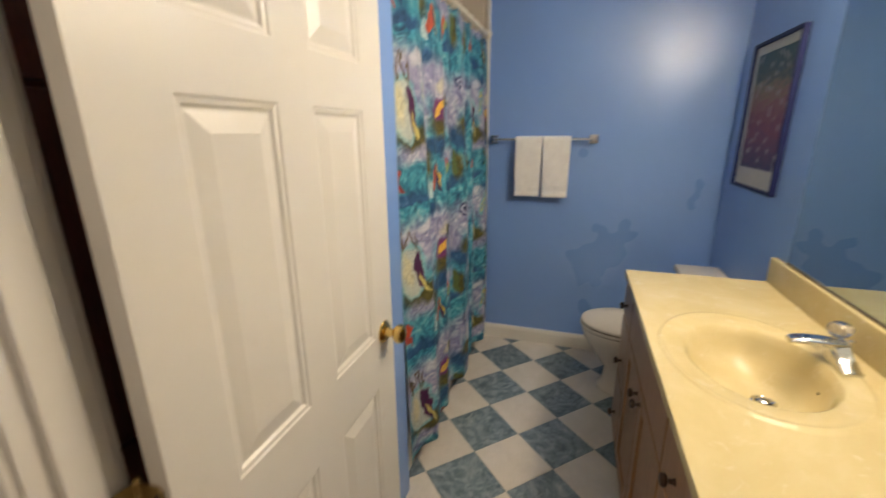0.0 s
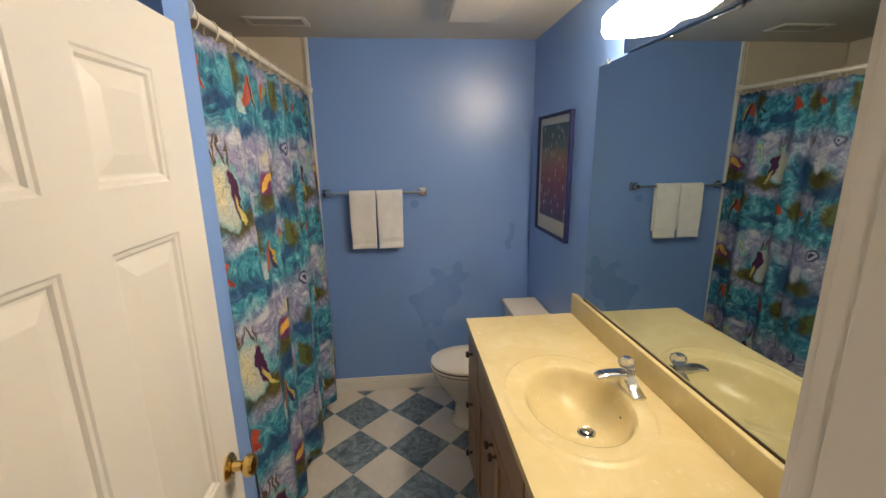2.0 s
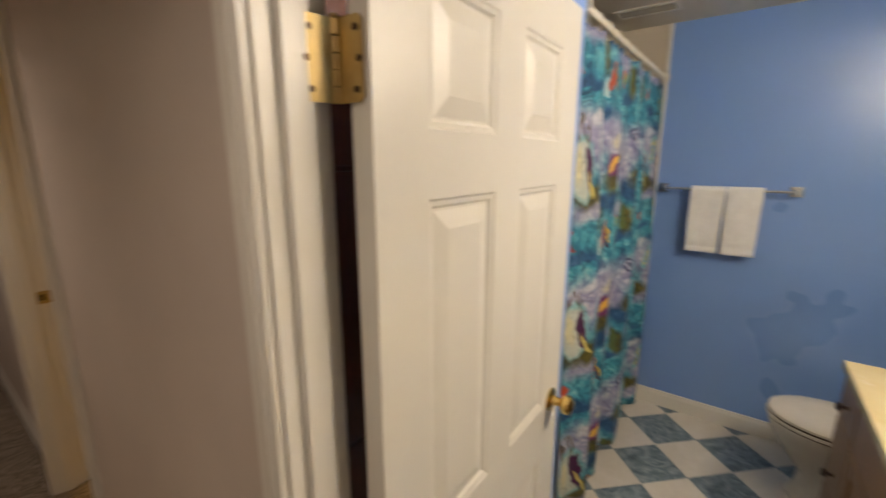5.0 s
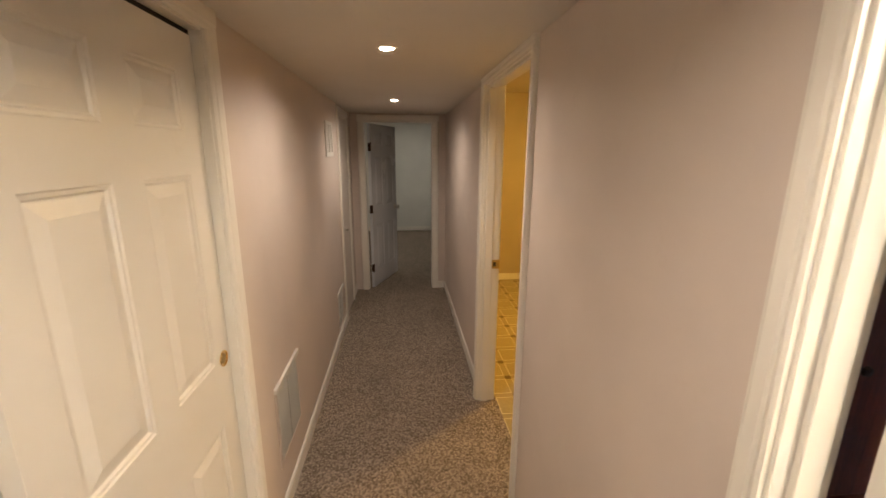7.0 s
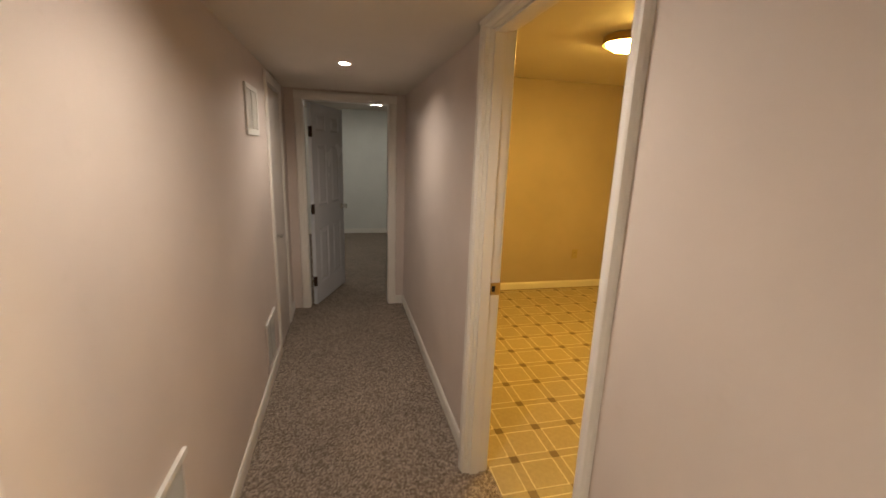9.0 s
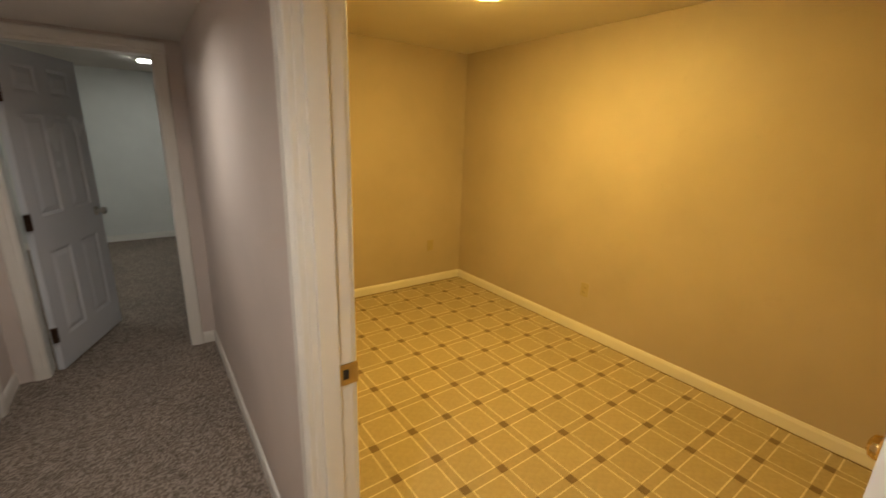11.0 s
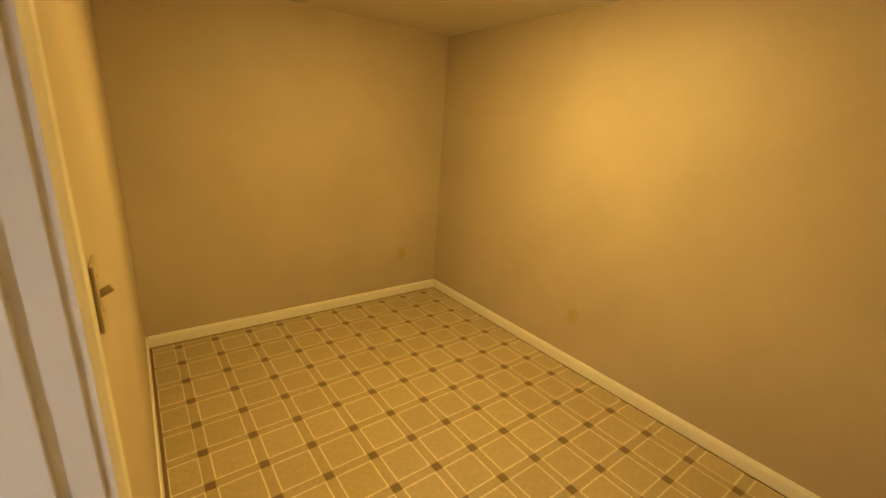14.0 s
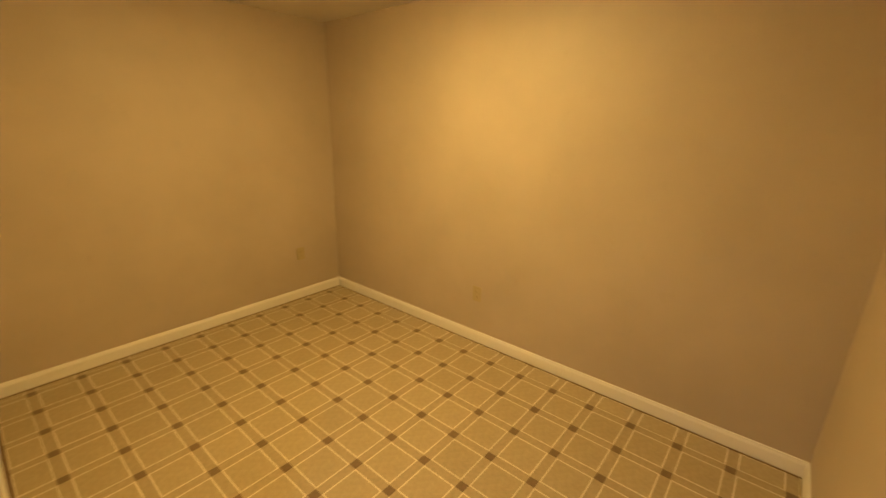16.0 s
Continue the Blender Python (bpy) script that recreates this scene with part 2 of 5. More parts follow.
def make_curtain_print():
    """Painted undersea print on cloth: teal, lavender and olive washes with fish, weeds and shells in a repeat."""
    m, n, l, b = material("undersea_print", 0.6, spec=0.25)
    uvs = n.new("ShaderNodeUVMap")
    warp = n.new("ShaderNodeTexNoise")
    warp.inputs["Scale"].default_value, warp.inputs["Detail"].default_value = 15, 4
    l.new(uvs.outputs[0], warp.inputs["Vector"])
    add = n.new("ShaderNodeVectorMath")
    add.operation = "MULTIPLY_ADD"
    warp_mid = n.new("ShaderNodeVectorMath")
    warp_mid.operation = "SUBTRACT"
    l.new(warp.outputs["Color"], warp_mid.inputs[0])
    warp_mid.inputs[1].default_value = (0.5, 0.5, 0.5)
    l.new(warp_mid.outputs[0], add.inputs[0])
    add.inputs[1].default_value = (0.075, 0.075, 0)
    l.new(uvs.outputs[0], add.inputs[2])
    cell = n.new("ShaderNodeVectorMath")
    cell.operation = "MODULO"
    l.new(add.outputs[0], cell.inputs[0])
    cell.inputs[1].default_value = (1.12, 0.60, 1)
    sep = n.new("ShaderNodeSeparateXYZ")
    l.new(cell.outputs[0], sep.inputs[0])
    u, v = sep.outputs[0], sep.outputs[1]
    raw = uvs.outputs[0]
    wash = noise_tex(n, l, raw, 14, 8, 0.65, 1.5)
    strokes = noise_tex(n, l, raw, 60, 7, 0.7, 3.0)

    def blob(cx, cy, rx, ry, turn=0.0, soft=0.35):
        co, si = math.cos(turn), math.sin(turn)
        du, dv = calc(n, l, "SUBTRACT", u, cx), calc(n, l, "SUBTRACT", v, cy)
        a = calc(n, l, "ADD", calc(n, l, "MULTIPLY", du, co / rx), calc(n, l, "MULTIPLY", dv, si / rx))
        c = calc(n, l, "ADD", calc(n, l, "MULTIPLY", du, -si / ry), calc(n, l, "MULTIPLY", dv, co / ry))
        d = calc(n, l, "SQRT", calc(n, l, "ADD", calc(n, l, "MULTIPLY", a, a), calc(n, l, "MULTIPLY", c, c)))
        f = n.new("ShaderNodeMapRange")
        f.inputs["From Min"].default_value, f.inputs["From Max"].default_value = 1.0 + soft / 2, 1.0 - soft / 2
        l.new(d, f.inputs["Value"])
        return f.outputs[0]

    teal = ramp(n, l, wash, (0.30, (0.008, 0.035, 0.085)), (0.42, (0.02, 0.12, 0.20)), (0.54, (0.055, 0.27, 0.35)), (0.70, (0.27, 0.50, 0.53)))
    lav = ramp(n, l, wash, (0.3, (0.10, 0.11, 0.23)), (0.48, (0.25, 0.25, 0.38)), (0.68, (0.54, 0.52, 0.58)))
    olive = ramp(n, l, wash, (0.3, (0.025, 0.03, 0.01)), (0.6, (0.11, 0.095, 0.02)), (0.8, (0.26, 0.24, 0.11)))
    deep = ramp(n, l, wash, (0.3, (0.006, 0.03, 0.09)), (0.6, (0.03, 0.10, 0.22)), (0.8, (0.14, 0.20, 0.36)))
    col = teal
    for cx, cy, rx, ry, turn, colour in (
            (0.10, 0.44, 0.19, 0.10, 0.1, lav), (0.50, 0.46, 0.22, 0.085, -0.1, lav), (0.92, 0.45, 0.2, 0.09, 0.1, lav), (0.30, 0.36, 0.07, 0.15, 0.0, lav), (0.20, 0.20, 0.16, 0.04, 0.1, lav),
            (0.72, 0.33, 0.08, 0.09, 0.3, lav), (0.62, 0.16, 0.12, 0.04, 0.0, lav), (0.95, 0.17, 0.11, 0.05, 0.1, lav), (0.12, 0.02, 0.14, 0.03, 0.0, deep), (0.46, 0.21, 0.16, 0.035, 0.1, deep),
            (0.80, 0.24, 0.12, 0.05, -0.2, deep), (0.70, 0.02, 0.12, 0.03, 0.2, deep), (1.02, 0.30, 0.07, 0.1, 0.0, deep), (0.34, 0.55, 0.1, 0.03, 0.0, deep)):
        col = mix(n, l, blob(cx, cy, rx, ry, turn, 0.7), col, colour)
    for cx, cy, rx, ry in ((0.16, 0.25, 0.13, 0.045), (0.50, 0.29, 0.12, 0.05), (0.33, 0.13, 0.05, 0.06), (0.88, 0.29, 0.09, 0.05), (0.78, 0.10, 0.04, 0.06), (0.62, 0.40, 0.04, 0.03), (1.04, 0.10, 0.05, 0.06)):
        col = mix(n, l, blob(cx, cy, rx, ry, 0, 0.6), col, olive)
    motifs = (
        (0.105, 0.345, 0.082, 0.115, 0.15, (0.16, 0.40, 0.44), 0.15), (0.10, 0.34, 0.072, 0.102, 0.15, (0.44, 0.47, 0.42), 0.25), (0.075, 0.35, 0.026, 0.065, 0.15, (0.55, 0.51, 0.33), 0.6),
        (0.148, 0.34, 0.028, 0.082, 0.25, (0.06, 0.010, 0.055), 0.2), (0.170, 0.285, 0.011, 0.05, 0.5, (0.55, 0.45, 0.14), 0.3),
        (0.035, 0.10, 0.045, 0.026, 0.9, (0.46, 0.065, 0.025), 0.2), (0.055, 0.075, 0.028, 0.011, -0.9, (0.36, 0.04, 0.02), 0.2),
        (0.42, 0.085, 0.055, 0.03, 1.0, (0.45, 0.075, 0.03), 0.25), (0.455, 0.07, 0.011, 0.065, 0.4, (0.045, 0.02, 0.06), 0.25), (0.465, 0.08, 0.006, 0.05, 0.4, (0.55, 0.34, 0.05), 0.3),
        (0.62, 0.085, 0.06, 0.03, 1.1, (0.50, 0.09, 0.03), 0.25), (0.60, 0.05, 0.025, 0.015, 0.2, (0.30, 0.04, 0.02), 0.25), (0.66, 0.10, 0.03, 0.018, 0.9, (0.22, 0.30, 0.12), 0.3),
        (0.49, 0.355, 0.095, 0.042, 0.15, (0.16, 0.03, 0.13), 0.4), (0.49, 0.36, 0.055, 0.02, 0.45, (0.70, 0.40, 0.06), 0.25), (0.525, 0.378, 0.018, 0.010, -0.7, (0.66, 0.42, 0.08), 0.25), (0.56, 0.35, 0.02, 0.03, 0.2, (0.42, 0.33, 0.06), 0.5),
        (0.05, 0.485, 0.006, 0.055, 0.2, (0.10, 0.065, 0.03), 0.3), (0.075, 0.48, 0.005, 0.05, -0.25, (0.11, 0.07, 0.03), 0.3), (0.105, 0.475, 0.006, 0.045, 0.3, (0.09, 0.065, 0.03), 0.3), (0.13, 0.465, 0.005, 0.04, -0.1, (0.10, 0.07, 0.03), 0.3),
        (0.28, 0.08, 0.017, 0.011, 0.5, (0.012, 0.06, 0.035), 0.3), (0.31, 0.05, 0.016, 0.011, -0.4, (0.012, 0.07, 0.035), 0.3), (0.285, 0.025, 0.015, 0.010, 0.2, (0.012, 0.05, 0.035), 0.3), (0.33, 0.085, 0.014, 0.010, 0.9, (0.012, 0.06, 0.04), 0.3),
        (0.82, 0.49, 0.028, 0.030, 0, (0.045, 0.05, 0.12), 0.25), (0.822, 0.49, 0.018, 0.02, 0, (0.36, 0.36, 0.47), 0.25), (0.824, 0.49, 0.009, 0.010, 0, (0.03, 0.03, 0.09), 0.3),
        (0.26, 0.43, 0.022, 0.075, -0.2, (0.12, 0.38, 0.40), 0.2), (0.26, 0.43, 0.014, 0.058, -0.2, (0.48, 0.42, 0.14), 0.25), (0.26, 0.425, 0.007, 0.04, -0.2, (0.14, 0.26, 0.38), 0.3),
        (0.76, 0.12, 0.02, 0.06, 0.15, (0.09, 0.12, 0.035), 0.3), (0.36, 0.02, 0.022, 0.05, -0.2, (0.38, 0.48, 0.50), 0.5), (0.90, 0.06, 0.018, 0.05, -0.1, (0.06, 0.10, 0.09), 0.3),
        (0.98, 0.50, 0.006, 0.05, 0.1, (0.10, 0.07, 0.03), 0.3), (1.0, 0.49, 0.006, 0.045, -0.2, (0.10, 0.07, 0.03), 0.3), (0.90, 0.37, 0.035, 0.05, 0.3, (0.52, 0.52, 0.55), 0.6),
        (0.98, 0.09, 0.028, 0.018, 0.3, (0.44, 0.07, 0.03), 0.3), (0.52, 0.45, 0.05, 0.03, 0.3, (0.50, 0.46, 0.36), 0.7), (0.20, 0.52, 0.05, 0.02, 0.2, (0.48, 0.47, 0.52), 0.7),
    )
    for cx, cy, rx, ry, turn, colour, soft in motifs:
        col = mix(n, l, blob(cx, cy, rx, ry, turn, soft), col, colour)
    col = mix(n, l, 0.6, col, ramp(n, l, strokes, (0.30, (0.22, 0.25, 0.32)), (0.47, (0.9, 0.9, 0.9)), (0.66, (1.45, 1.42, 1.35))), "MULTIPLY")
    fine = noise_tex(n, l, raw, 150, 5, 0.7, 2.0)
    col = mix(n, l, 0.5, col, ramp(n, l, fine, (0.34, (0.45, 0.48, 0.55)), (0.5, (1.0, 1.0, 1.0)), (0.66, (1.5, 1.48, 1.4))), "MULTIPLY")
    ink = n.new("ShaderNodeTexVoronoi")
    ink.feature = "DISTANCE_TO_EDGE"
    ink.inputs["Scale"].default_value = 21
    l.new(add.outputs[0], ink.inputs["Vector"])
    broken = ramp(n, l, noise_tex(n, l, raw, 11, 3), (0.45, (0, 0, 0)), (0.6, (0.4, 0.4, 0.4)))
    lines = mix(n, l, 1.0, ramp(n, l, ink.outputs["Distance"], (0.02, (1, 1, 1)), (0.07, (0, 0, 0))), broken, "MULTIPLY")
    col = mix(n, l, lines, col, (0.02, 0.035, 0.06))
    l.new(col, b.inputs["Base Color"])
    weave = noise_tex(n, l, raw, 500, 2)
    bump(n, l, b, weave, 0.15, 0.001)
    return m


M_TOP = make_marble_top()
M_CARPET = make_carpet()
M_TILE_BLUE = make_marbled_tile("blue_marbled_tile", (0.075, 0.11, 0.14), (0.165, 0.22, 0.255), (0.34, 0.39, 0.415), 3.5)
M_TILE_CREAM = make_marbled_tile("cream_tile", (0.60, 0.56, 0.49), (0.65, 0.605, 0.535), (0.70, 0.655, 0.59), 0.6)
M_VINYL_TAN = make_vinyl("tan_vinyl", (0.37, 0.30, 0.165))
M_VINYL_BAND = make_vinyl("band_vinyl", (0.34, 0.275, 0.155))
M_VINYL_DOT = make_vinyl("brown_vinyl", (0.15, 0.10, 0.055))
M_VINYL_LINE = make_vinyl("cream_line_vinyl", (0.63, 0.555, 0.355))
M_TERRY = make_terry()
M_PRINT = make_curtain_print()
M_MIRROR, _n, _l, _b = material("mirror_silver", 0.015, 1.0)
_b.inputs["Base Color"].default_value = (0.55, 0.61, 0.61, 1)
M_ACRYLIC, _n, _l, _b = material("clear_acrylic", 0.06)
_b.inputs["Transmission Weight"].default_value, _b.inputs["IOR"].default_value = 0.9, 1.47
_b.inputs["Base Color"].default_value = (0.95, 0.93, 0.9, 1)
M_PICGLASS, _n, _l, _b = material("picture_glass", 0.05)
_b.inputs["Transmission Weight"].default_value, _b.inputs["IOR"].default_value = 1.0, 1.1
G_BATH = glow("lit_vanity_glass", (1.0, 0.82, 0.60), BATH_GLOW)
G_HALL = glow("lit_downlight_lens", (1.0, 0.825, 0.665), HALL_GLOW)
G_DEN = glow("lit_bowl_glass", (1.0, 0.59, 0.118), DEN_GLOW)
_n, _l = G_DEN.node_tree.nodes, G_DEN.node_tree.links
_cut = _n.new("ShaderNodeTexVoronoi")
_cut.inputs["Scale"].default_value = 16
_l.new(coords(_n, _l), _cut.inputs["Vector"])
_l.new(ramp(_n, _l, _cut.outputs["Color"], (0.25, (0.10, 0.05, 0.008)), (0.6, (1.25, 0.71, 0.13))), _n["Principled BSDF"].inputs["Emission Color"])
G_FAR = glow("lit_panel", (1.0, 0.89, 0.74), FAR_GLOW)


# building helpers -------------------------------------------------------
def box(bm, x0, y0, z0, x1, y1, z1, bevel=0.0, seg=2):
    r = bmesh.ops.create_cube(bm, size=1)
    vs = r["verts"]
    for v in vs:
        v.co = ((x0 + x1) / 2 + v.co.x * (x1 - x0), (y0 + y1) / 2 + v.co.y * (y1 - y0), (z0 + z1) / 2 + v.co.z * (z1 - z0))
    if bevel:
        es = list({e for v in vs for e in v.link_edges})
        bmesh.ops.bevel(bm, geom=es, offset=bevel, segments=seg, profile=0.6, affect="EDGES")
    return bm


def solid(x0, y0, z0, x1, y1, z1, bevel=0.0, seg=2):
    return box(bmesh.new(), x0, y0, z0, x1, y1, z1, bevel, seg)


def lathe(bm, profile, centre=(0, 0, 0), axis="Z", seg=24):
    """Turned shape from (radius, along) pairs."""
    rings = []
    for r, a in profile:
        ring = []
        for k in range(seg):
            t = 2 * math.pi * k / seg
            p = (r * math.cos(t), r * math.sin(t), a)
            if axis == "Y":
                p = (p[0], p[2], p[1])
            elif axis == "X":
                p = (p[2], p[0], p[1])
            ring.append(bm.verts.new((centre[0] + p[0], centre[1] + p[1], centre[2] + p[2])))
        rings.append(ring)
    for a, b in zip(rings, rings[1:]):
        for k in range(seg):
            bm.faces.new((a[k], a[(k + 1) % seg], b[(k + 1) % seg], b[k]))
    bm.faces.new(rings[0][::-1])
    bm.faces.new(rings[-1])
    bmesh.ops.recalc_face_normals(bm, faces=bm.faces)
    return bm


def part(name, bm, mat, parent=None, label="", smooth=False):
    me = bpy.data.meshes.new(name)
    bmesh.ops.recalc_face_normals(bm, faces=bm.faces)
    bm.to_mesh(me)
    bm.free()
    for m in mat if isinstance(mat, (list, tuple)) else (mat,):
        me.materials.append(m)
    if smooth:
        me.shade_smooth()
        me.set_sharp_from_angle(angle=radians(38))
    ob = new(name, me)
    if parent is not None:
        ob.parent = parent
    return tagged(ob, label)


def thing(name, label, category, m=None, group="", kind=""):
    ob = new(name)
    ob.empty_display_size = 0.1
    if m is not None:
        ob.matrix_basis = m
    return tagged(ob, label, category, group, kind)


def structure(name, bm, mat, label, category="wall", smooth=False):
    return tagged(part(name, bm, mat, None, "", smooth), label, category, "", "structure")


def tube(bm, points, radius, seg=10):
    """Round bar along a run of points."""
    rings = []
    for i, p in enumerate(points):
        a, b = Vector(points[max(i - 1, 0)]), Vector(points[min(i + 1, len(points) - 1)])
        d = (b - a).normalized()
        s = d.orthogonal().normalized()
        if rings:
            s = (prev - d * prev.dot(d)).normalized()
        prev = s
        t = d.cross(s)
        rings.append([bm.verts.new(Vector(p) + radius * (math.cos(2 * math.pi * k / seg) * s + math.sin(2 * math.pi * k / seg) * t)) for k in range(seg)])
    for a, b in zip(rings, rings[1:]):
        for k in range(seg):
            bm.faces.new((a[k], a[(k + 1) % seg], b[(k + 1) % seg], b[k]))
    bm.faces.new(rings[0][::-1])
    bm.faces.new(rings[-1])
    return bm


def moulding(bm, profile, a, b, across, proud):
    """Straight trim from a to b; profile of (across, proud) pairs, closed on the wall side."""
    a, b, across, proud = Vector(a), Vector(b), Vector(across), Vector(proud)
    ends = [[bm.verts.new(p + across * u + proud * d) for u, d in profile] for p in (a, b)]
    k = len(profile)
    for i in range(k):
        bm.faces.new((ends[0][i], ends[0][(i + 1) % k], ends[1][(i + 1) % k], ends[1][i]))
    bm.faces.new(ends[0][::-1])
    bm.faces.new(ends[1])
    return bm


CASING = ((0, 0), (0, 0.010), (0.007, 0.014), (0.018, 0.0125), (0.024, 0.0165), (0.052, 0.0175), (0.064, 0.016), (0.072, 0.008), (0.072, 0))
BASE = ((0, 0), (0, 0.012), (0.062, 0.012), (0.07, 0.010), (0.076, 0.007), (0.083, 0.006), (0.085, 0.0))


def baseboard(name, a, b, proud, mat=M_TRIM, label="white painted wooden baseboard along the wall", tall=1.0):
    ob = structure(name, moulding(bmesh.new(), [(u * tall, d) for u, d in BASE], a, b, (0, 0, 1), proud), mat, label, "baseboard")
    return ob


def six_panel_leaf(w, h, t, rows, stile, mull):
    """Moulded six-panel leaf from (0, 0, 0) along +x, faces at y = 0 and y = -t; rows are the panels' heights."""
    bm = bmesh.new()
    pw = (w - 2 * stile - mull) / 2
    xs = [0, stile, stile + pw, stile + pw + mull, w - stile, w]
    zs = sorted({0.0, h, *[z for r in rows for z in r]})
    for side in (0, 1):
        def p(x, z, d):
            return bm.verts.new((x, -t + d if side else -d, z))

        def quad(a, b, c, d):
            bm.faces.new((a, b, c, d))
        for i in range(5):
            for j in range(len(zs) - 1):
                x0, x1, z0, z1 = xs[i], xs[i + 1], zs[j], zs[j + 1]
                if i in (1, 3) and (z0, z1) in rows:
                    rings = []
                    for inset, d in ((0, 0), (0.004, 0.003), (0.011, 0.004), (0.016, 0.009), (0.02, 0.009), (0.048, 0.002), (0.05, 0.0015)):
                        rings.append([p(x0 + inset, z0 + inset, d), p(x1 - inset, z0 + inset, d), p(x1 - inset, z1 - inset, d), p(x0 + inset, z1 - inset, d)])
                    for a, b in zip(rings, rings[1:]):
                        for k in range(4):
                            quad(a[k], a[(k + 1) % 4], b[(k + 1) % 4], b[k])
                    quad(*rings[-1])
                else:
                    quad(p(x0, z0, 0), p(x1, z0, 0), p(x1, z1, 0), p(x0, z1, 0))
    for i in range(5):
        for z in (0, h):
            bm.faces.new([bm.verts.new(c) for c in ((xs[i], 0, z), (xs[i + 1], 0, z), (xs[i + 1], -t, z), (xs[i], -t, z))])
    for j in range(len(zs) - 1):
        for x in (0, w):
            bm.faces.new([bm.verts.new(c) for c in ((x, 0, zs[j]), (x, 0, zs[j + 1]), (x, -t, zs[j + 1]), (x, -t, zs[j]))])
    bmesh.ops.remove_doubles(bm, verts=bm.verts, dist=0.0003)
    return bm


def knob_set(parent, x, z, t, mat):
    """Round knob with its rose on both faces of a leaf."""
    for side in (1, -1):
        bm = bmesh.new()
        y = 0 if side == 1 else -t
        lathe(bm, [(0.033, y), (0.033, y + side * 0.003), (0.028, y + side * 0.008), (0.014, y + side * 0.011), (0.011, y + side * 0.03),
                   (0.017, y + side * 0.034), (0.0255, y + side * 0.041), (0.0275, y + side * 0.05), (0.024, y + side * 0.06), (0.012, y + side * 0.0655)], (x, 0, z), "Y", 28)
        part("door_knob", bm, mat, parent, "round polished knob on a rose", True)


def hinge(parent, x, y, z, turn, mat, tall=0.095, wide=0.034):
    """Butt hinge: pin along z, one leaf on the jamb, one on the leaf's edge."""
    bm = bmesh.new()
    for k in range(5):
        a = z - tall / 2 + tall * k / 5
        lathe(bm, [(0.0055, a + 0.0006), (0.0065, a + 0.0014), (0.0065, a + tall / 5 - 0.0014), (0.0055, a + tall / 5 - 0.0006)], (x, y, 0), "Z", 12)
    lathe(bm, [(0.004, z + tall / 2), (0.0055, z + tall / 2 + 0.003), (0.003, z + tall / 2 + 0.006)], (x, y, 0), "Z", 12)
    for s in turn:
        ax, ay = s
        n = Vector((-ay, ax, 0)) * 0.0012
        prof = [(0.0, -tall / 2), (wide - 0.006, -tall / 2), (wide, -tall / 2 + 0.006), (wide, tall / 2 - 0.006), (wide - 0.006, tall / 2), (0.0, tall / 2)]
        lo = [bm.verts.new((x + ax * u - n.x, y + ay * u - n.y, z + v)) for u, v in prof]
        hi = [bm.verts.new((x + ax * u + n.x, y + ay * u + n.y, z + v)) for u, v in prof]
        bm.faces.new(lo[::-1])
        bm.faces.new(hi)
        for k in range(6):
            bm.faces.new((lo[k], lo[(k + 1) % 6], hi[(k + 1) % 6], hi[k]))
    ob = part("hinge", bm, mat, parent, "three-screw butt hinge", True)
    for ax, ay in turn:
        for v in (-0.034, 0, 0.034):
            u = wide - 0.009 if v else wide - 0.004
            side = "Y" if abs(ax) > abs(ay) else "X"
            out = -0.0006 if side == "Y" else -0.0018
            part("screw", lathe(bmesh.new(), [(0.0042, out - 0.0016), (0.0042, out + 0.0016), (0.0015, out + 0.002)], (x + ax * u, y + ay * u, z + v), side, 10), M_BRONZE, ob, "small dark screw head")
    return ob


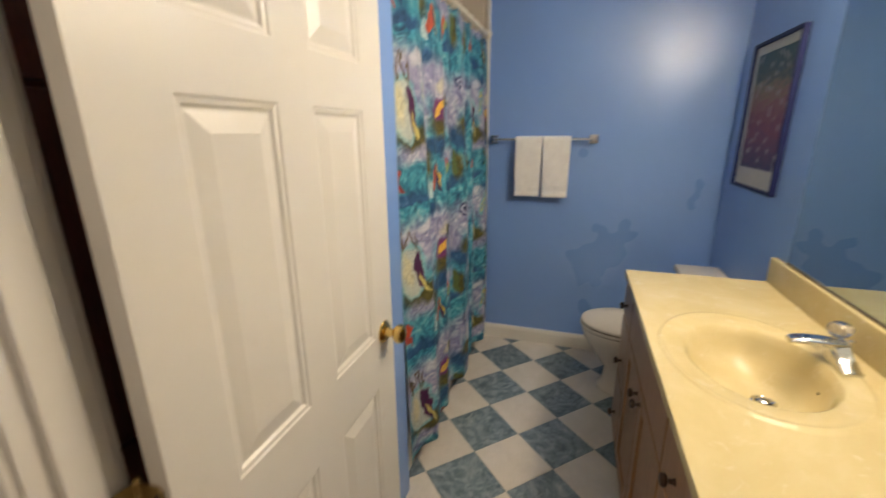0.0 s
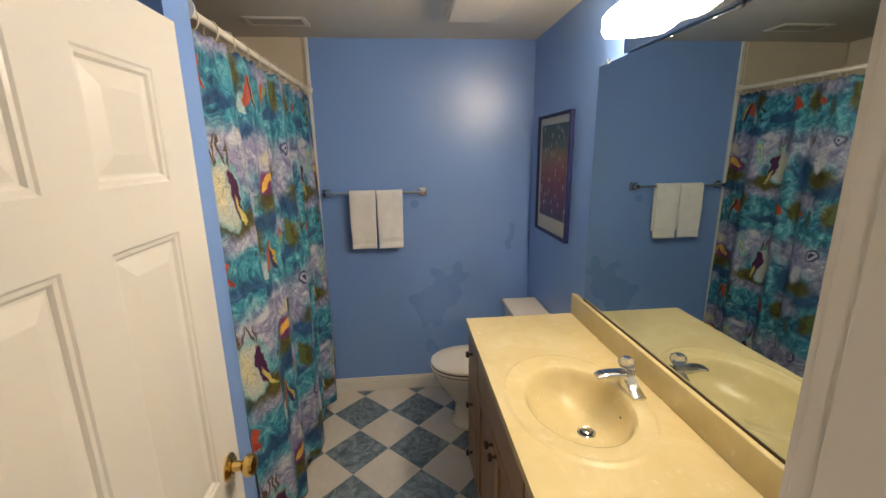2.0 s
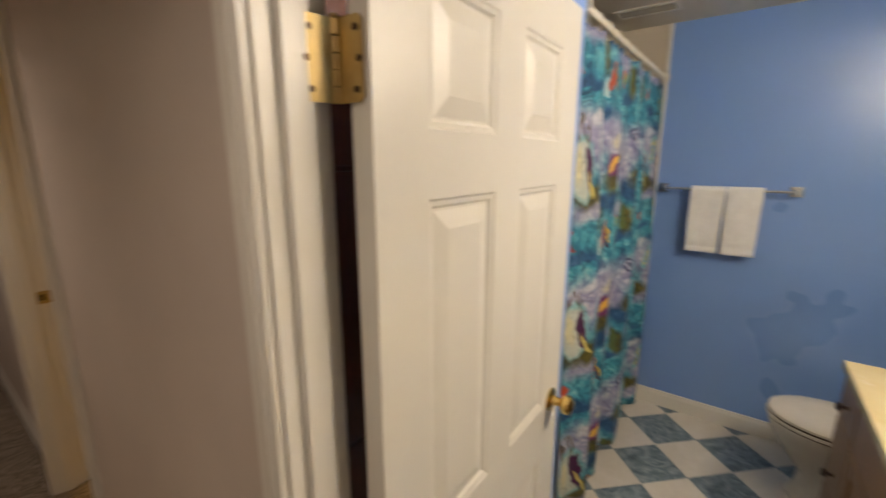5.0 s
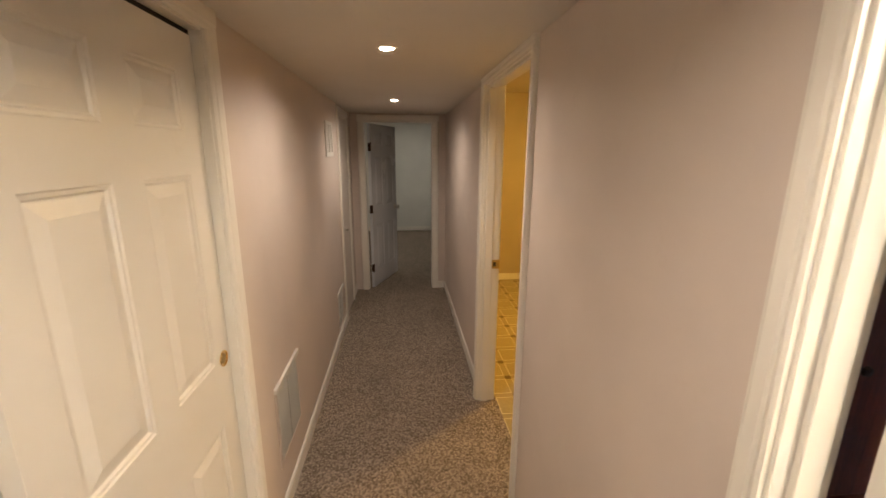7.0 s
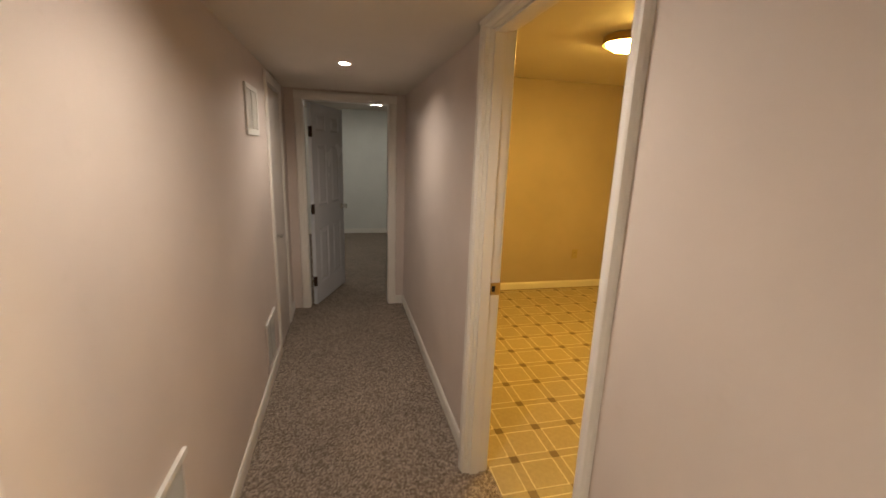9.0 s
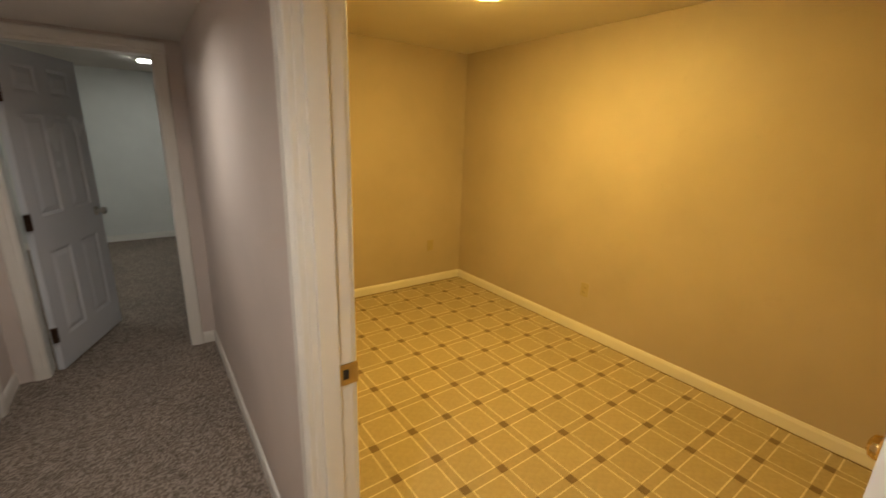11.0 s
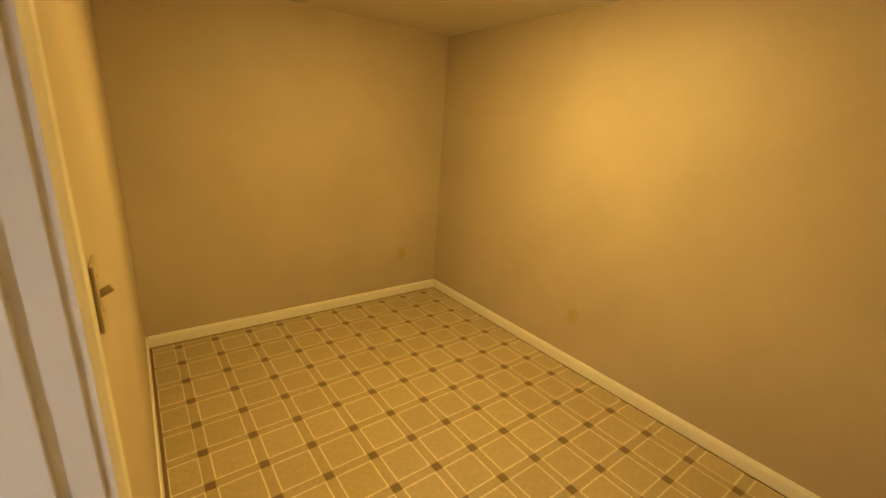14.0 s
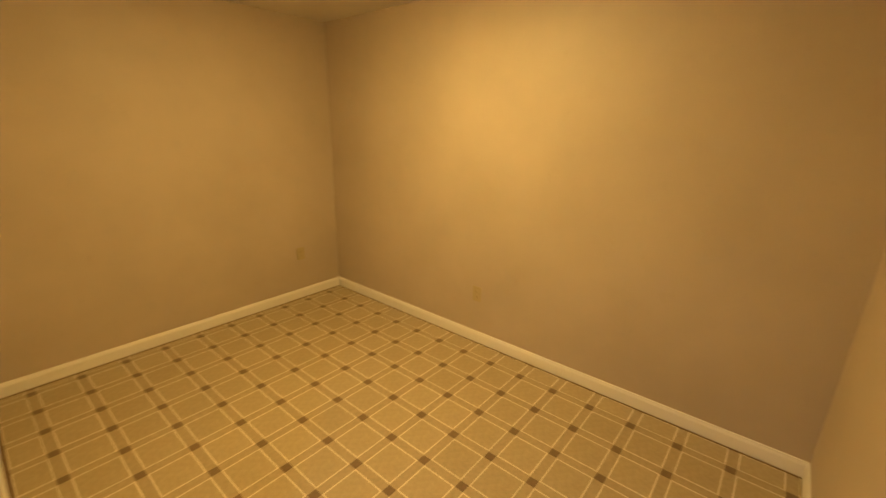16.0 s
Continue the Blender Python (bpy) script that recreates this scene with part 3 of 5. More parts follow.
def jamb_and_casing(name, axis, face0, face1, lo, hi, head, mat=M_TRIM, both=True, stop=None, widths=(1.0, 1.0), thick=1.0):
    """Lining of a doorway with casing on the wall's faces. axis: the way through ("x" or "y"); lo, hi: clear opening."""
    frame_ob = thing(name, "white painted wooden door frame with moulded casing", "door frame", kind="structure")

    def at(u, v, z):
        return (u, v, z) if axis == "x" else (v, u, z)

    def lin(a, b):
        p, q = at(*a), at(*b)
        return solid(min(p[0], q[0]), min(p[1], q[1]), min(p[2], q[2]), max(p[0], q[0]), max(p[1], q[1]), max(p[2], q[2]), 0.0015, 1)
    part("jamb", lin((face0, lo - 0.018, 0), (face1, lo, head)), mat, frame_ob)
    part("jamb", lin((face0, hi, 0), (face1, hi + 0.018, head)), mat, frame_ob)
    part("head_jamb", lin((face0, lo - 0.018, head), (face1, hi + 0.018, head + 0.018)), mat, frame_ob)
    if stop:
        part("stop", lin((stop[0], lo, 0), (stop[1], lo + 0.011, head - 0.011)), mat, frame_ob)
        part("stop", lin((stop[0], hi - 0.011, 0), (stop[1], hi, head - 0.011)), mat, frame_ob)
        part("stop", lin((stop[0], lo, head - 0.011), (stop[1], hi, head)), mat, frame_ob)
    for face, way in ((face0, -1), (face1, 1)):
        shape = [(u, d * (thick if way == -1 else 1.0)) for u, d in CASING]
        if not both and way == 1:
            continue
        pr = at(way, 0, 0)
        off = 0.006
        wl, wh = widths if way == -1 else (1.0, 1.0)
        part("casing", moulding(bmesh.new(), [(u * wl, d) for u, d in shape], at(face, lo - off, 0), at(face, lo - off, head + off), at(0, -1, 0), pr), mat, frame_ob)
        part("casing", moulding(bmesh.new(), [(u * wh, d) for u, d in shape], at(face, hi + off, 0), at(face, hi + off, head + off), at(0, 1, 0), pr), mat, frame_ob)
        part("casing", moulding(bmesh.new(), shape, at(face, lo - off - 0.072 * wl, head + off), at(face, hi + off + 0.072 * wh, head + off), (0, 0, 1), pr), mat, frame_ob)
    return frame_ob


def wall(name, x0, y0, x1, y1, z1, mat, label, z0=0.0):
    return structure(name, solid(x0, y0, z0, x1, y1, z1), mat, label)


def ceiling_sheet(name, x0, y0, x1, y1, z, mat, label, holes=(), thick=0.12):
    """Ceiling slab; holes of (x, y, radius) go through it."""
    bm = bmesh.new()
    ys = sorted({y0, y1, *[c for h in holes for c in (h[1] - 0.14, h[1] + 0.14)]})
    xs = sorted({x0, x1, *[c for h in holes for c in (h[0] - 0.14, h[0] + 0.14)]})
    for a, b in zip(xs, xs[1:]):
        for c, d in zip(ys, ys[1:]):
            mine = [h for h in holes if a - 1e-6 <= h[0] - 0.14 and h[0] + 0.14 <= b + 1e-6 and c - 1e-6 <= h[1] - 0.14 and h[1] + 0.14 <= d + 1e-6]
            if not mine:
                bm.faces.new([bm.verts.new(p) for p in ((a, c, z), (b, c, z), (b, d, z), (a, d, z))])
                continue
            hx, hy, r = mine[0]
            n = 32
            inner, outer, up = [], [], []
            for k in range(n):
                t = 2 * math.pi * k / n + math.pi / n
                co, si = math.cos(t), math.sin(t)
                m = 0.14 / max(abs(co), abs(si))
                inner.append(bm.verts.new((hx + r * co, hy + r * si, z)))
                up.append(bm.verts.new((hx + r * co, hy + r * si, z + 0.08)))
                outer.append(bm.verts.new((hx + m * co, hy + m * si, z)))
            for k in range(n):
                j = (k + 1) % n
                bm.faces.new((inner[k], inner[j], outer[j], outer[k]))
                bm.faces.new((up[k], up[j], inner[j], inner[k]))
            for sx in (-1, 1):
                for sy in (-1, 1):
                    near = sorted(range(n), key=lambda k: (outer[k].co.x - hx - sx * 0.14) ** 2 + (outer[k].co.y - hy - sy * 0.14) ** 2)[:2]
                    bm.faces.new((outer[near[0]], outer[near[1]], bm.verts.new((hx + sx * 0.14, hy + sy * 0.14, z))))
    bmesh.ops.remove_doubles(bm, verts=bm.verts, dist=0.0005)
    bmesh.ops.recalc_face_normals(bm, faces=bm.faces)
    top = [bm.verts.new(p) for p in ((x0, y0, z + thick), (x1, y0, z + thick), (x1, y1, z + thick), (x0, y1, z + thick))]
    bm.faces.new(top)
    for p, q in ((0, 1), (1, 2), (2, 3), (3, 0)):
        u, v = top[p].co, top[q].co
        bm.faces.new([bm.verts.new(c) for c in ((u.x, u.y, z), (v.x, v.y, z), (v.x, v.y, z + thick), (u.x, u.y, z + thick))])
    return structure(name, bm, mat, label, "ceiling")


# plan -------------------------------------------------------------------
HL, HR, HRF = -0.505, 0.558, 0.582  # hall walls; the right wall beyond the tan room door
BX, BW = 0.65, 3.10             # bathroom: door wall's inner face, towel wall
BS, BT = -0.92, 0.46            # bathroom: mirror wall, line of the tub
DX, DE = 0.66, 3.085            # tan room: door wall's inner face, far side wall
DN, DF = 1.555, 5.13           # tan room: near wall, end wall
HC, BC, DC, FC = 2.07, 2.325, 2.35, 2.25
EY, FY = 4.89, 8.70             # hall's end wall, far room's end
B_LO, B_HI, B_HEAD = -0.364, 0.437, 1.965
D_LO, D_HI, D_HEAD = 1.592, 2.475, 2.03
F_LO, F_HI, F_HEAD = -0.345, 0.42, 1.975
C_LO, C_HI, C_HEAD = -0.13, 1.37, 2.0
L_LO, L_HI, L_HEAD = 3.985, 4.52, 1.975
# The first is unseen, added behind the start to brighten the near hall.
SPOTS = ((0.014, -1.30), (0.014, 0.16), (0.014, 1.84), (0.014, 3.62))

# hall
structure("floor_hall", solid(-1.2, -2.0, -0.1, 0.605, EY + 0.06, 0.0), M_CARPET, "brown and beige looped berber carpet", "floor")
ceiling_sheet("ceiling_hall", -1.3, -2.1, HR + 0.06, EY + 0.12, HC, M_CEIL, "low painted hall ceiling with recessed lights", [(x, y, 0.031) for x, y in SPOTS])
W_H = "beige painted hallway wall"
wall("wall_hall_left_a", HL - 0.12, -2.0, HL, C_LO - 0.018, HC, M_HALL, W_H)
wall("wall_hall_left_b", HL - 0.12, C_LO - 0.018, HL, C_HI + 0.018, HC, M_HALL, W_H, C_HEAD + 0.018)
wall("wall_hall_left_c", HL - 0.12, C_HI + 0.018, HL, L_LO - 0.018, HC, M_HALL, W_H)
wall("wall_hall_left_d", HL - 0.12, L_LO - 0.018, HL, L_HI + 0.018, HC, M_HALL, W_H, L_HEAD + 0.018)
wall("wall_hall_left_e", HL - 0.12, L_HI + 0.018, HL, EY, HC, M_HALL, W_H)
wall("wall_hall_back", HL - 0.12, -2.1, BX, -2.0, HC, M_HALL, W_H)
wall("wall_hall_end_left", HL - 0.12, EY, F_LO - 0.018, EY + 0.12, HC + 0.2, M_HALL, W_H)
wall("wall_hall_end_right", F_HI + 0.018, EY, HRF, EY + 0.12, HC + 0.2, M_HALL, W_H)
wall("wall_hall_end_top", F_LO - 0.018, EY, F_HI + 0.018, EY + 0.12, HC + 0.2, M_HALL, W_H, F_HEAD + 0.018)


def two_face_wall(name, x0, x1, y0, y1, z0, top, left, right, label):
    """Wall with a different paint on either face."""
    bm = solid(x0, y0, z0, x1, y1, top)
    for f in bm.faces:
        f.material_index = 1 if f.normal.x > 0.5 else 0
    return structure(name, bm, (left, right), label)


W_B = "dividing wall, beige on the hall side, blue in the bathroom"
W_D = "dividing wall, beige on the hall side, tan in the room"
two_face_wall("wall_right_a", HR, BX, -2.0, B_LO - 0.018, 0, BC, M_HALL, M_BLUE, W_B)
two_face_wall("wall_right_b", HR, BX, B_LO - 0.018, B_HI + 0.018, B_HEAD + 0.018, BC, M_HALL, M_BLUE, W_B)
two_face_wall("wall_right_c", HR, BX, B_HI + 0.018, 1.30, 0, BC, M_HALL, M_BLUE, W_B)
two_face_wall("wall_right_d", HR, DX, 1.30, D_LO - 0.018, 0, DC, M_HALL, M_DEN, W_D)
two_face_wall("wall_right_e", HR, DX, D_LO - 0.018, D_HI + 0.018, D_HEAD + 0.018, DC, M_HALL, M_DEN, W_D)
two_face_wall("wall_right_f", HRF, DX, D_HI + 0.018, DF + 0.1, 0, DC, M_HALL, M_DEN, W_D)
for nm, a, b, pr in (("baseboard_hall_left_a", (HL, C_HI + 0.078, 0), (HL, L_LO - 0.078, 0), (1, 0, 0)), ("baseboard_hall_left_b", (HL, L_HI + 0.078, 0), (HL, EY, 0), (1, 0, 0)),
                     ("baseboard_hall_right_a", (HR, B_HI + 0.051, 0), (HR, D_LO - 0.046, 0), (-1, 0, 0)), ("baseboard_hall_right_b", (HRF, D_HI + 0.075, 0), (HRF, EY, 0), (-1, 0, 0)),
                     ("baseboard_hall_end", (F_HI + 0.08, EY, 0), (HRF - 0.013, EY, 0), (0, -1, 0))):
    baseboard(nm, a, b, pr)

# closet behind the sliding doors, and its frame


def left_frame(name, lo, hi, head):
    fr = thing(name, "white painted wooden door frame with moulded casing", "door frame", kind="structure")
    part("jamb", solid(HL - 0.12, lo - 0.018, 0, HL, lo, head, 0.0015, 1), M_TRIM, fr)
    part("jamb", solid(HL - 0.12, hi, 0, HL, hi + 0.018, head, 0.0015, 1), M_TRIM, fr)
    part("head_jamb", solid(HL - 0.12, lo - 0.018, head, HL, hi + 0.018, head + 0.018, 0.0015, 1), M_TRIM, fr)
    part("casing", moulding(bmesh.new(), CASING, (HL, lo - 0.006, 0), (HL, lo - 0.006, head + 0.006), (0, -1, 0), (1, 0, 0)), M_TRIM, fr)
    part("casing", moulding(bmesh.new(), CASING, (HL, hi + 0.006, 0), (HL, hi + 0.006, head + 0.006), (0, 1, 0), (1, 0, 0)), M_TRIM, fr)
    part("casing", moulding(bmesh.new(), CASING, (HL, lo - 0.078, head + 0.006), (HL, hi + 0.078, head + 0.006), (0, 0, 1), (1, 0, 0)), M_TRIM, fr)
    return fr


left_frame("trim_closet", C_LO, C_HI, C_HEAD)
left_frame("trim_side_door", L_LO, L_HI, L_HEAD)
jamb_and_casing("trim_bathroom_door", "x", HR, BX, B_LO, B_HI, B_HEAD, stop=(0.585, 0.625), widths=(1.0, 0.62))
jamb_and_casing("trim_tan_room_door", "x", HR, DX, D_LO, D_HI, D_HEAD, stop=(0.575, 0.622), widths=(0.55, 0.92), thick=1.35)
jamb_and_casing("trim_far_door", "y", EY, EY + 0.12, F_LO, F_HI, F_HEAD)
wall("wall_closet_back", -1.3, -2.0, -1.2, 1.6, HC, M_HALL, "plain wall inside the closet")
wall("wall_closet_side", -1.2, 1.5, HL - 0.12, 1.6, HC, M_HALL, "plain wall inside the closet")
wall("wall_closet_near", -1.2, -0.3, HL - 0.12, -0.2, HC, M_HALL, "plain wall inside the closet")
wall("wall_side_room", -0.75, L_LO - 0.1, -0.7, L_HI + 0.1, HC, M_HALL, "plain wall behind the side door")

ROWS_A = ((0.20, 0.765), (0.985, 1.585), (1.705, 1.865))
for y0, x, grp in ((0.615, HL - 0.065, "sliding closet doors"), (-0.125, HL - 0.108, "sliding closet doors")):
    d = thing("sliding_door", "white six-panel sliding closet door, closed, with a brass cup pull", "door", pose(x, y0, 0.012, 0, 0, 90), grp)
    part("leaf", six_panel_leaf(0.752, 1.972, 0.035, ROWS_A, 0.10, 0.105), M_DOOR, d)
    bm = bmesh.new()
    lathe(bm, [(0.026, -0.034), (0.0275, -0.0365), (0.0265, -0.039), (0.0225, -0.0385), (0.019, -0.0362), (0.0, -0.0358)], (0.705 if y0 > 0 else 0.05, 0, 0.98), "Y", 28)
    cup = part("cup_pull", bm, M_BRASS, d, "round recessed brass pull", True)
    # Darker brass disc puts the dimness of the hollow into the colour.
    part("cup_dish", lathe(bmesh.new(), [(0.0165, -0.0364), (0.0165, -0.0368), (0.0, -0.0367)], (0.705 if y0 > 0 else 0.05, 0, 0.98), "Y", 24), M_OLDBRASS, cup, "", True)
tr = thing("door_track", "dark steel overhead track above the closet doors", "door track", kind="structure")
part("rail", solid(HL - 0.118, C_LO, C_HEAD - 0.015, HL - 0.034, C_HI, C_HEAD - 0.001), M_BLACK, tr)

d = thing("door_1", "flush off-white door closed in the hallway wall, with a small knob", "door", pose(HL - 0.03, L_LO + 0.004, 0.012, 0, 0, 90), kind="structure")
part("leaf", solid(0, -0.035, 0, L_HI - L_LO - 0.012, 0, 1.95, 0.002, 1), M_HALLDOOR, d)
bm = bmesh.new()
lathe(bm, [(0.02, -0.035), (0.02, -0.038), (0.008, -0.041), (0.007, -0.055), (0.015, -0.06), (0.0165, -0.068), (0.012, -0.075), (0.004, -0.077)], (0.07, 0, 0.89), "Y", 20)
part("door_knob", bm, M_STEEL, d, "small satin knob", True)
# Black strip stands in for the shade between leaf and jamb.
part("gap", solid(L_HI - L_LO - 0.0115, -0.03, 0, L_HI - L_LO - 0.0045, -0.01, 1.955), M_BLACK, d)

# bathroom door, open into the bathroom
ROWS_B = ((0.20, 0.75), (0.905, 1.503), (1.602, 1.805))
d = thing("door_2", "white six-panel bathroom door standing open, brass knob and hinges", "door", pose(0.660, 0.402, 0.012, 0, 0, 0.6), kind="structure")
part("leaf", six_panel_leaf(0.715, 1.914, 0.035, ROWS_B, 0.110, 0.100), M_DOOR, d)
knob_set(d, 0.655, 0.905, 0.035, M_BRASS)
for z in (0.25, 0.95, 1.675):
    hinge(d, -0.0045, 0.018, z, ((-0.97, 0.2), (0.03, -1.0)), M_OLDBRASS, 0.097, 0.044)

# tan room door, open against the near wall
d = thing("door_3", "white six-panel door open against the wall, brass knob", "door", pose(0.676, 1.620, 0.012, 0, 0, -1.3), kind="structure")
part("leaf", six_panel_leaf(0.865, 1.955, 0.034, ROWS_A, 0.115, 0.12), M_DOOR, d)
bm = bmesh.new()
lathe(bm, [(0.033, 0), (0.033, 0.003), (0.028, 0.008), (0.014, 0.011), (0.011, 0.03), (0.017, 0.034), (0.0255, 0.041), (0.0275, 0.05), (0.024, 0.06), (0.012, 0.0655)], (0.80, 0, 0.935), "Y", 28)
part("door_knob", bm, M_BRASS, d, "round polished knob on a rose", True)
for z in (0.25, 0.98, 1.70):
    hinge(d, -0.008, 0.005, z, ((-0.999, 0.05), (0.0, -1.0)), M_OLDBRASS)

# far door, open into the far room
d = thing("door_4", "glossy grey-white six-panel door standing ajar, dark hinges", "door", pose(-0.318, EY + 0.055, 0.012, 0, 0, 68.5), kind="structure")
part("leaf", six_panel_leaf(0.755, 1.95, 0.035, ROWS_A, 0.105, 0.11), M_COOLDOOR, d)
knob_set(d, 0.69, 0.92, 0.035, M_STEEL)
for z in (0.245, 0.97, 1.69):
    hinge(d, -0.006, -0.040, z, ((-0.93, 0.36), (0.05, 0.99)), M_BRONZE)

# strike plate on the tan room's far jamb
s = thing("strike_plate", "worn brass strike plate let into the door jamb", "strike plate")
bm = bmesh.new()
for x0, x1, z0, z1 in ((0.622, 0.632, 0.94, 0.998), (0.648, 0.672, 0.94, 0.998), (0.632, 0.648, 0.94, 0.955), (0.632, 0.648, 0.983, 0.998)):
    box(bm, x0, D_HI - 0.002, z0, x1, D_HI + 0.001, z1)
part("plate", bm, M_OLDBRASS, s)
part("latch_hole", solid(0.632, D_HI - 0.0008, 0.955, 0.648, D_HI + 0.0006, 0.983), M_BLACK, s)


# recessed lights --------------------------------------------------------
for x, y in SPOTS:
    s = thing("downlight", "small round recessed ceiling light, lit, white trim ring", "ceiling light", pose(x, y, HC), "hall downlights")
    bm = bmesh.new()
    lathe(bm, [(0.029, 0.004), (0.030, -0.002), (0.038, -0.003), (0.043, -0.001), (0.043, 0.001), (0.033, 0.004)], seg=32)
    bmesh.ops.delete(bm, geom=[f for f in bm.faces if len(f.verts) > 4], context="FACES_ONLY")
    part("trim_ring", bm, M_CEIL, s, "", True)
    bm = lathe(bmesh.new(), [(0.0305, 0.004), (0.0305, 0.022), (0.012, 0.0225)], seg=24)
    bmesh.ops.delete(bm, geom=[f for f in bm.faces if len(f.verts) > 4 and f.calc_center_median().z < 0.01], context="FACES_ONLY")
    part("reflector", bm, M_CEIL, s, "", True)
    part("lens", lathe(bmesh.new(), [(0.015, 0.018), (0.0135, 0.010), (0.008, 0.0065), (0.0, 0.006)], seg=20), G_HALL, s, "glowing lamp lens", True)


# grilles and plates on the hall's left wall ------------------------------
# Grey that puts the dimness of slots and the panel gap into the colour.
M_GREYBACK = plain("grey_recess", (0.34, 0.32, 0.29), 0.8)


def wall_grille(y0, y1, z0, z1, label="white return air grille with two filter panels, low on the wall", step=0.011):
    g = thing("air_grille", label, "vent", pose(HL, 0, 0), "return air grilles")
    bm = bmesh.new()
    for a, b, c, e in ((y0, y1, z0, z0 + 0.025), (y0, y0 + 0.025, z0 + 0.025, z1 - 0.025), (y1 - 0.025, y1, z0 + 0.025, z1 - 0.025)):
        box(bm, 0, a, c, 0.006, b, e, 0.002, 1)
    part("frame", bm, M_HALL, g)
    # White instead of the frame's paint: the light on the lip is coloured in.
    part("top_lip", solid(0, y0, z1 - 0.025, 0.014, y1, z1, 0.003, 2), M_WHITEMETAL, g, "upper lip, whitened for the light it catches")
    part("backing", solid(0.0005, y0 + 0.02, z0 + 0.02, 0.0015, y1 - 0.02, z1 - 0.02), M_WHITEMETAL, g)
    mid = (y0 + y1) / 2
    part("mullion", solid(0.001, mid - 0.005, z0 + 0.025, 0.004, mid + 0.005, z1 - 0.025), M_GREYBACK, g)
    for lo, hi in ((y0 + 0.026, mid - 0.006), (mid + 0.006, y1 - 0.026)):
        me = None
        for k in range(int((z1 - z0 - 0.055) / step)):
            if me is None:
                b2 = moulding(bmesh.new(), ((0, 0), (0.009, 0.005), (0.0105, 0.0045), (0.002, -0.0005)), (0.002, lo, 0), (0.002, hi, 0), (0, 0, 1), (1, 0, 0))
                ob = part("slat", b2, M_WHITEMETAL, g)
                me = ob.data
            else:
                ob = new("slat", me)
                ob.parent = g
            ob.location = (0, 0, z0 + 0.027 + k * step)


wall_grille(1.665, 2.06, 0.245, 0.652)
wall_grille(3.42, 3.75, 0.112, 0.455)

# supply register high on the left wall
g = thing("wall_register", "white louvred supply register with wide frame, high on the wall", "vent", pose(HL, 0, 0))
RY0, RY1, RZ0, RZ1 = 3.28, 3.60, 1.615, 1.885
bm = bmesh.new()
for a, b, c, e in ((RY0, RY1, RZ0, RZ0 + 0.035), (RY0, RY1, RZ1 - 0.028, RZ1), (RY0, RY0 + 0.03, RZ0 + 0.035, RZ1 - 0.028), (RY1 - 0.03, RY1, RZ0 + 0.035, RZ1 - 0.028)):
    box(bm, 0, a, c, 0.011, b, e, 0.003, 2)
part("frame", bm, M_WHITEMETAL, g)
part("backing", solid(0.0005, RY0 + 0.025, RZ0 + 0.03, 0.002, RY1 - 0.025, RZ1 - 0.023), M_GREYBACK, g)
part("divider", solid(0.002, (RY0 + RY1) / 2 - 0.005, RZ0 + 0.035, 0.010, (RY0 + RY1) / 2 + 0.005, RZ1 - 0.028), M_WHITEMETAL, g)
for k in range(14):
    z = RZ0 + 0.037 + k * 0.0146
    for lo, hi in ((RY0 + 0.031, (RY0 + RY1) / 2 - 0.0055), ((RY0 + RY1) / 2 + 0.0055, RY1 - 0.031)):
        part("louvre", moulding(bmesh.new(), ((0, 0), (0.010, 0.007), (0.0115, 0.0062), (0.0018, -0.0005)), (0.0025, lo, z), (0.0025, hi, z), (0, 0, 1), (1, 0, 0)), M_WHITEMETAL, g)

# far room ----------------------------------------------------------------
bm = solid(-2.2, EY + 0.06, -0.1, 0.604, FY + 0.1, -0.001)
box(bm, 0.604, DF + 0.1, -0.1, 3.2, FY + 0.1, -0.001)
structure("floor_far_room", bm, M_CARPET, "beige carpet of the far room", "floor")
bm = solid(-2.3, EY + 0.12, FC, HRF, FY + 0.1, FC + 0.1)
box(bm, HRF, DF + 0.1, FC, 3.3, FY + 0.1, FC + 0.1)
structure("ceiling_far_room", bm, M_CEIL, "plain painted ceiling of the far room", "ceiling")
wall("wall_far_end", -2.3, FY, 3.3, FY + 0.1, FC, M_FAR, "pale grey-white wall of the far room")
wall("wall_far_left", -2.3, EY + 0.12, -2.2, FY, FC, M_FAR, "pale grey-white wall of the far room")
wall("wall_far_right", 3.2, EY + 0.12, 3.3, FY, FC, M_FAR, "pale grey-white wall of the far room")
wall("wall_far_front_left", -2.2, EY + 0.12, -0.8, EY + 0.2, FC, M_FAR, "pale grey-white wall of the far room")
wall("wall_far_front_right", DX + 0.06, DF + 0.1, 3.2, DF + 0.16, FC, M_FAR, "pale grey-white wall of the far room")
baseboard("baseboard_far", (-2.2, FY, 0), (3.2, FY, 0), (0, -1, 0))
# The second light hangs out of sight, added to fill the far room.
for x, y in ((0.5, 7.4), (-0.9, 6.6)):
    s = thing("ceiling_panel_light", "square white ceiling light, lit with cool light", "ceiling light", pose(x, y, FC), "far room lights")
    part("housing", solid(-0.12, -0.12, -0.02, 0.12, 0.12, 0, 0.004, 1), M_WHITEMETAL, s)
    part("diffuser", solid(-0.10, -0.10, -0.03, 0.10, 0.10, -0.02, 0.004, 2), G_FAR, s)

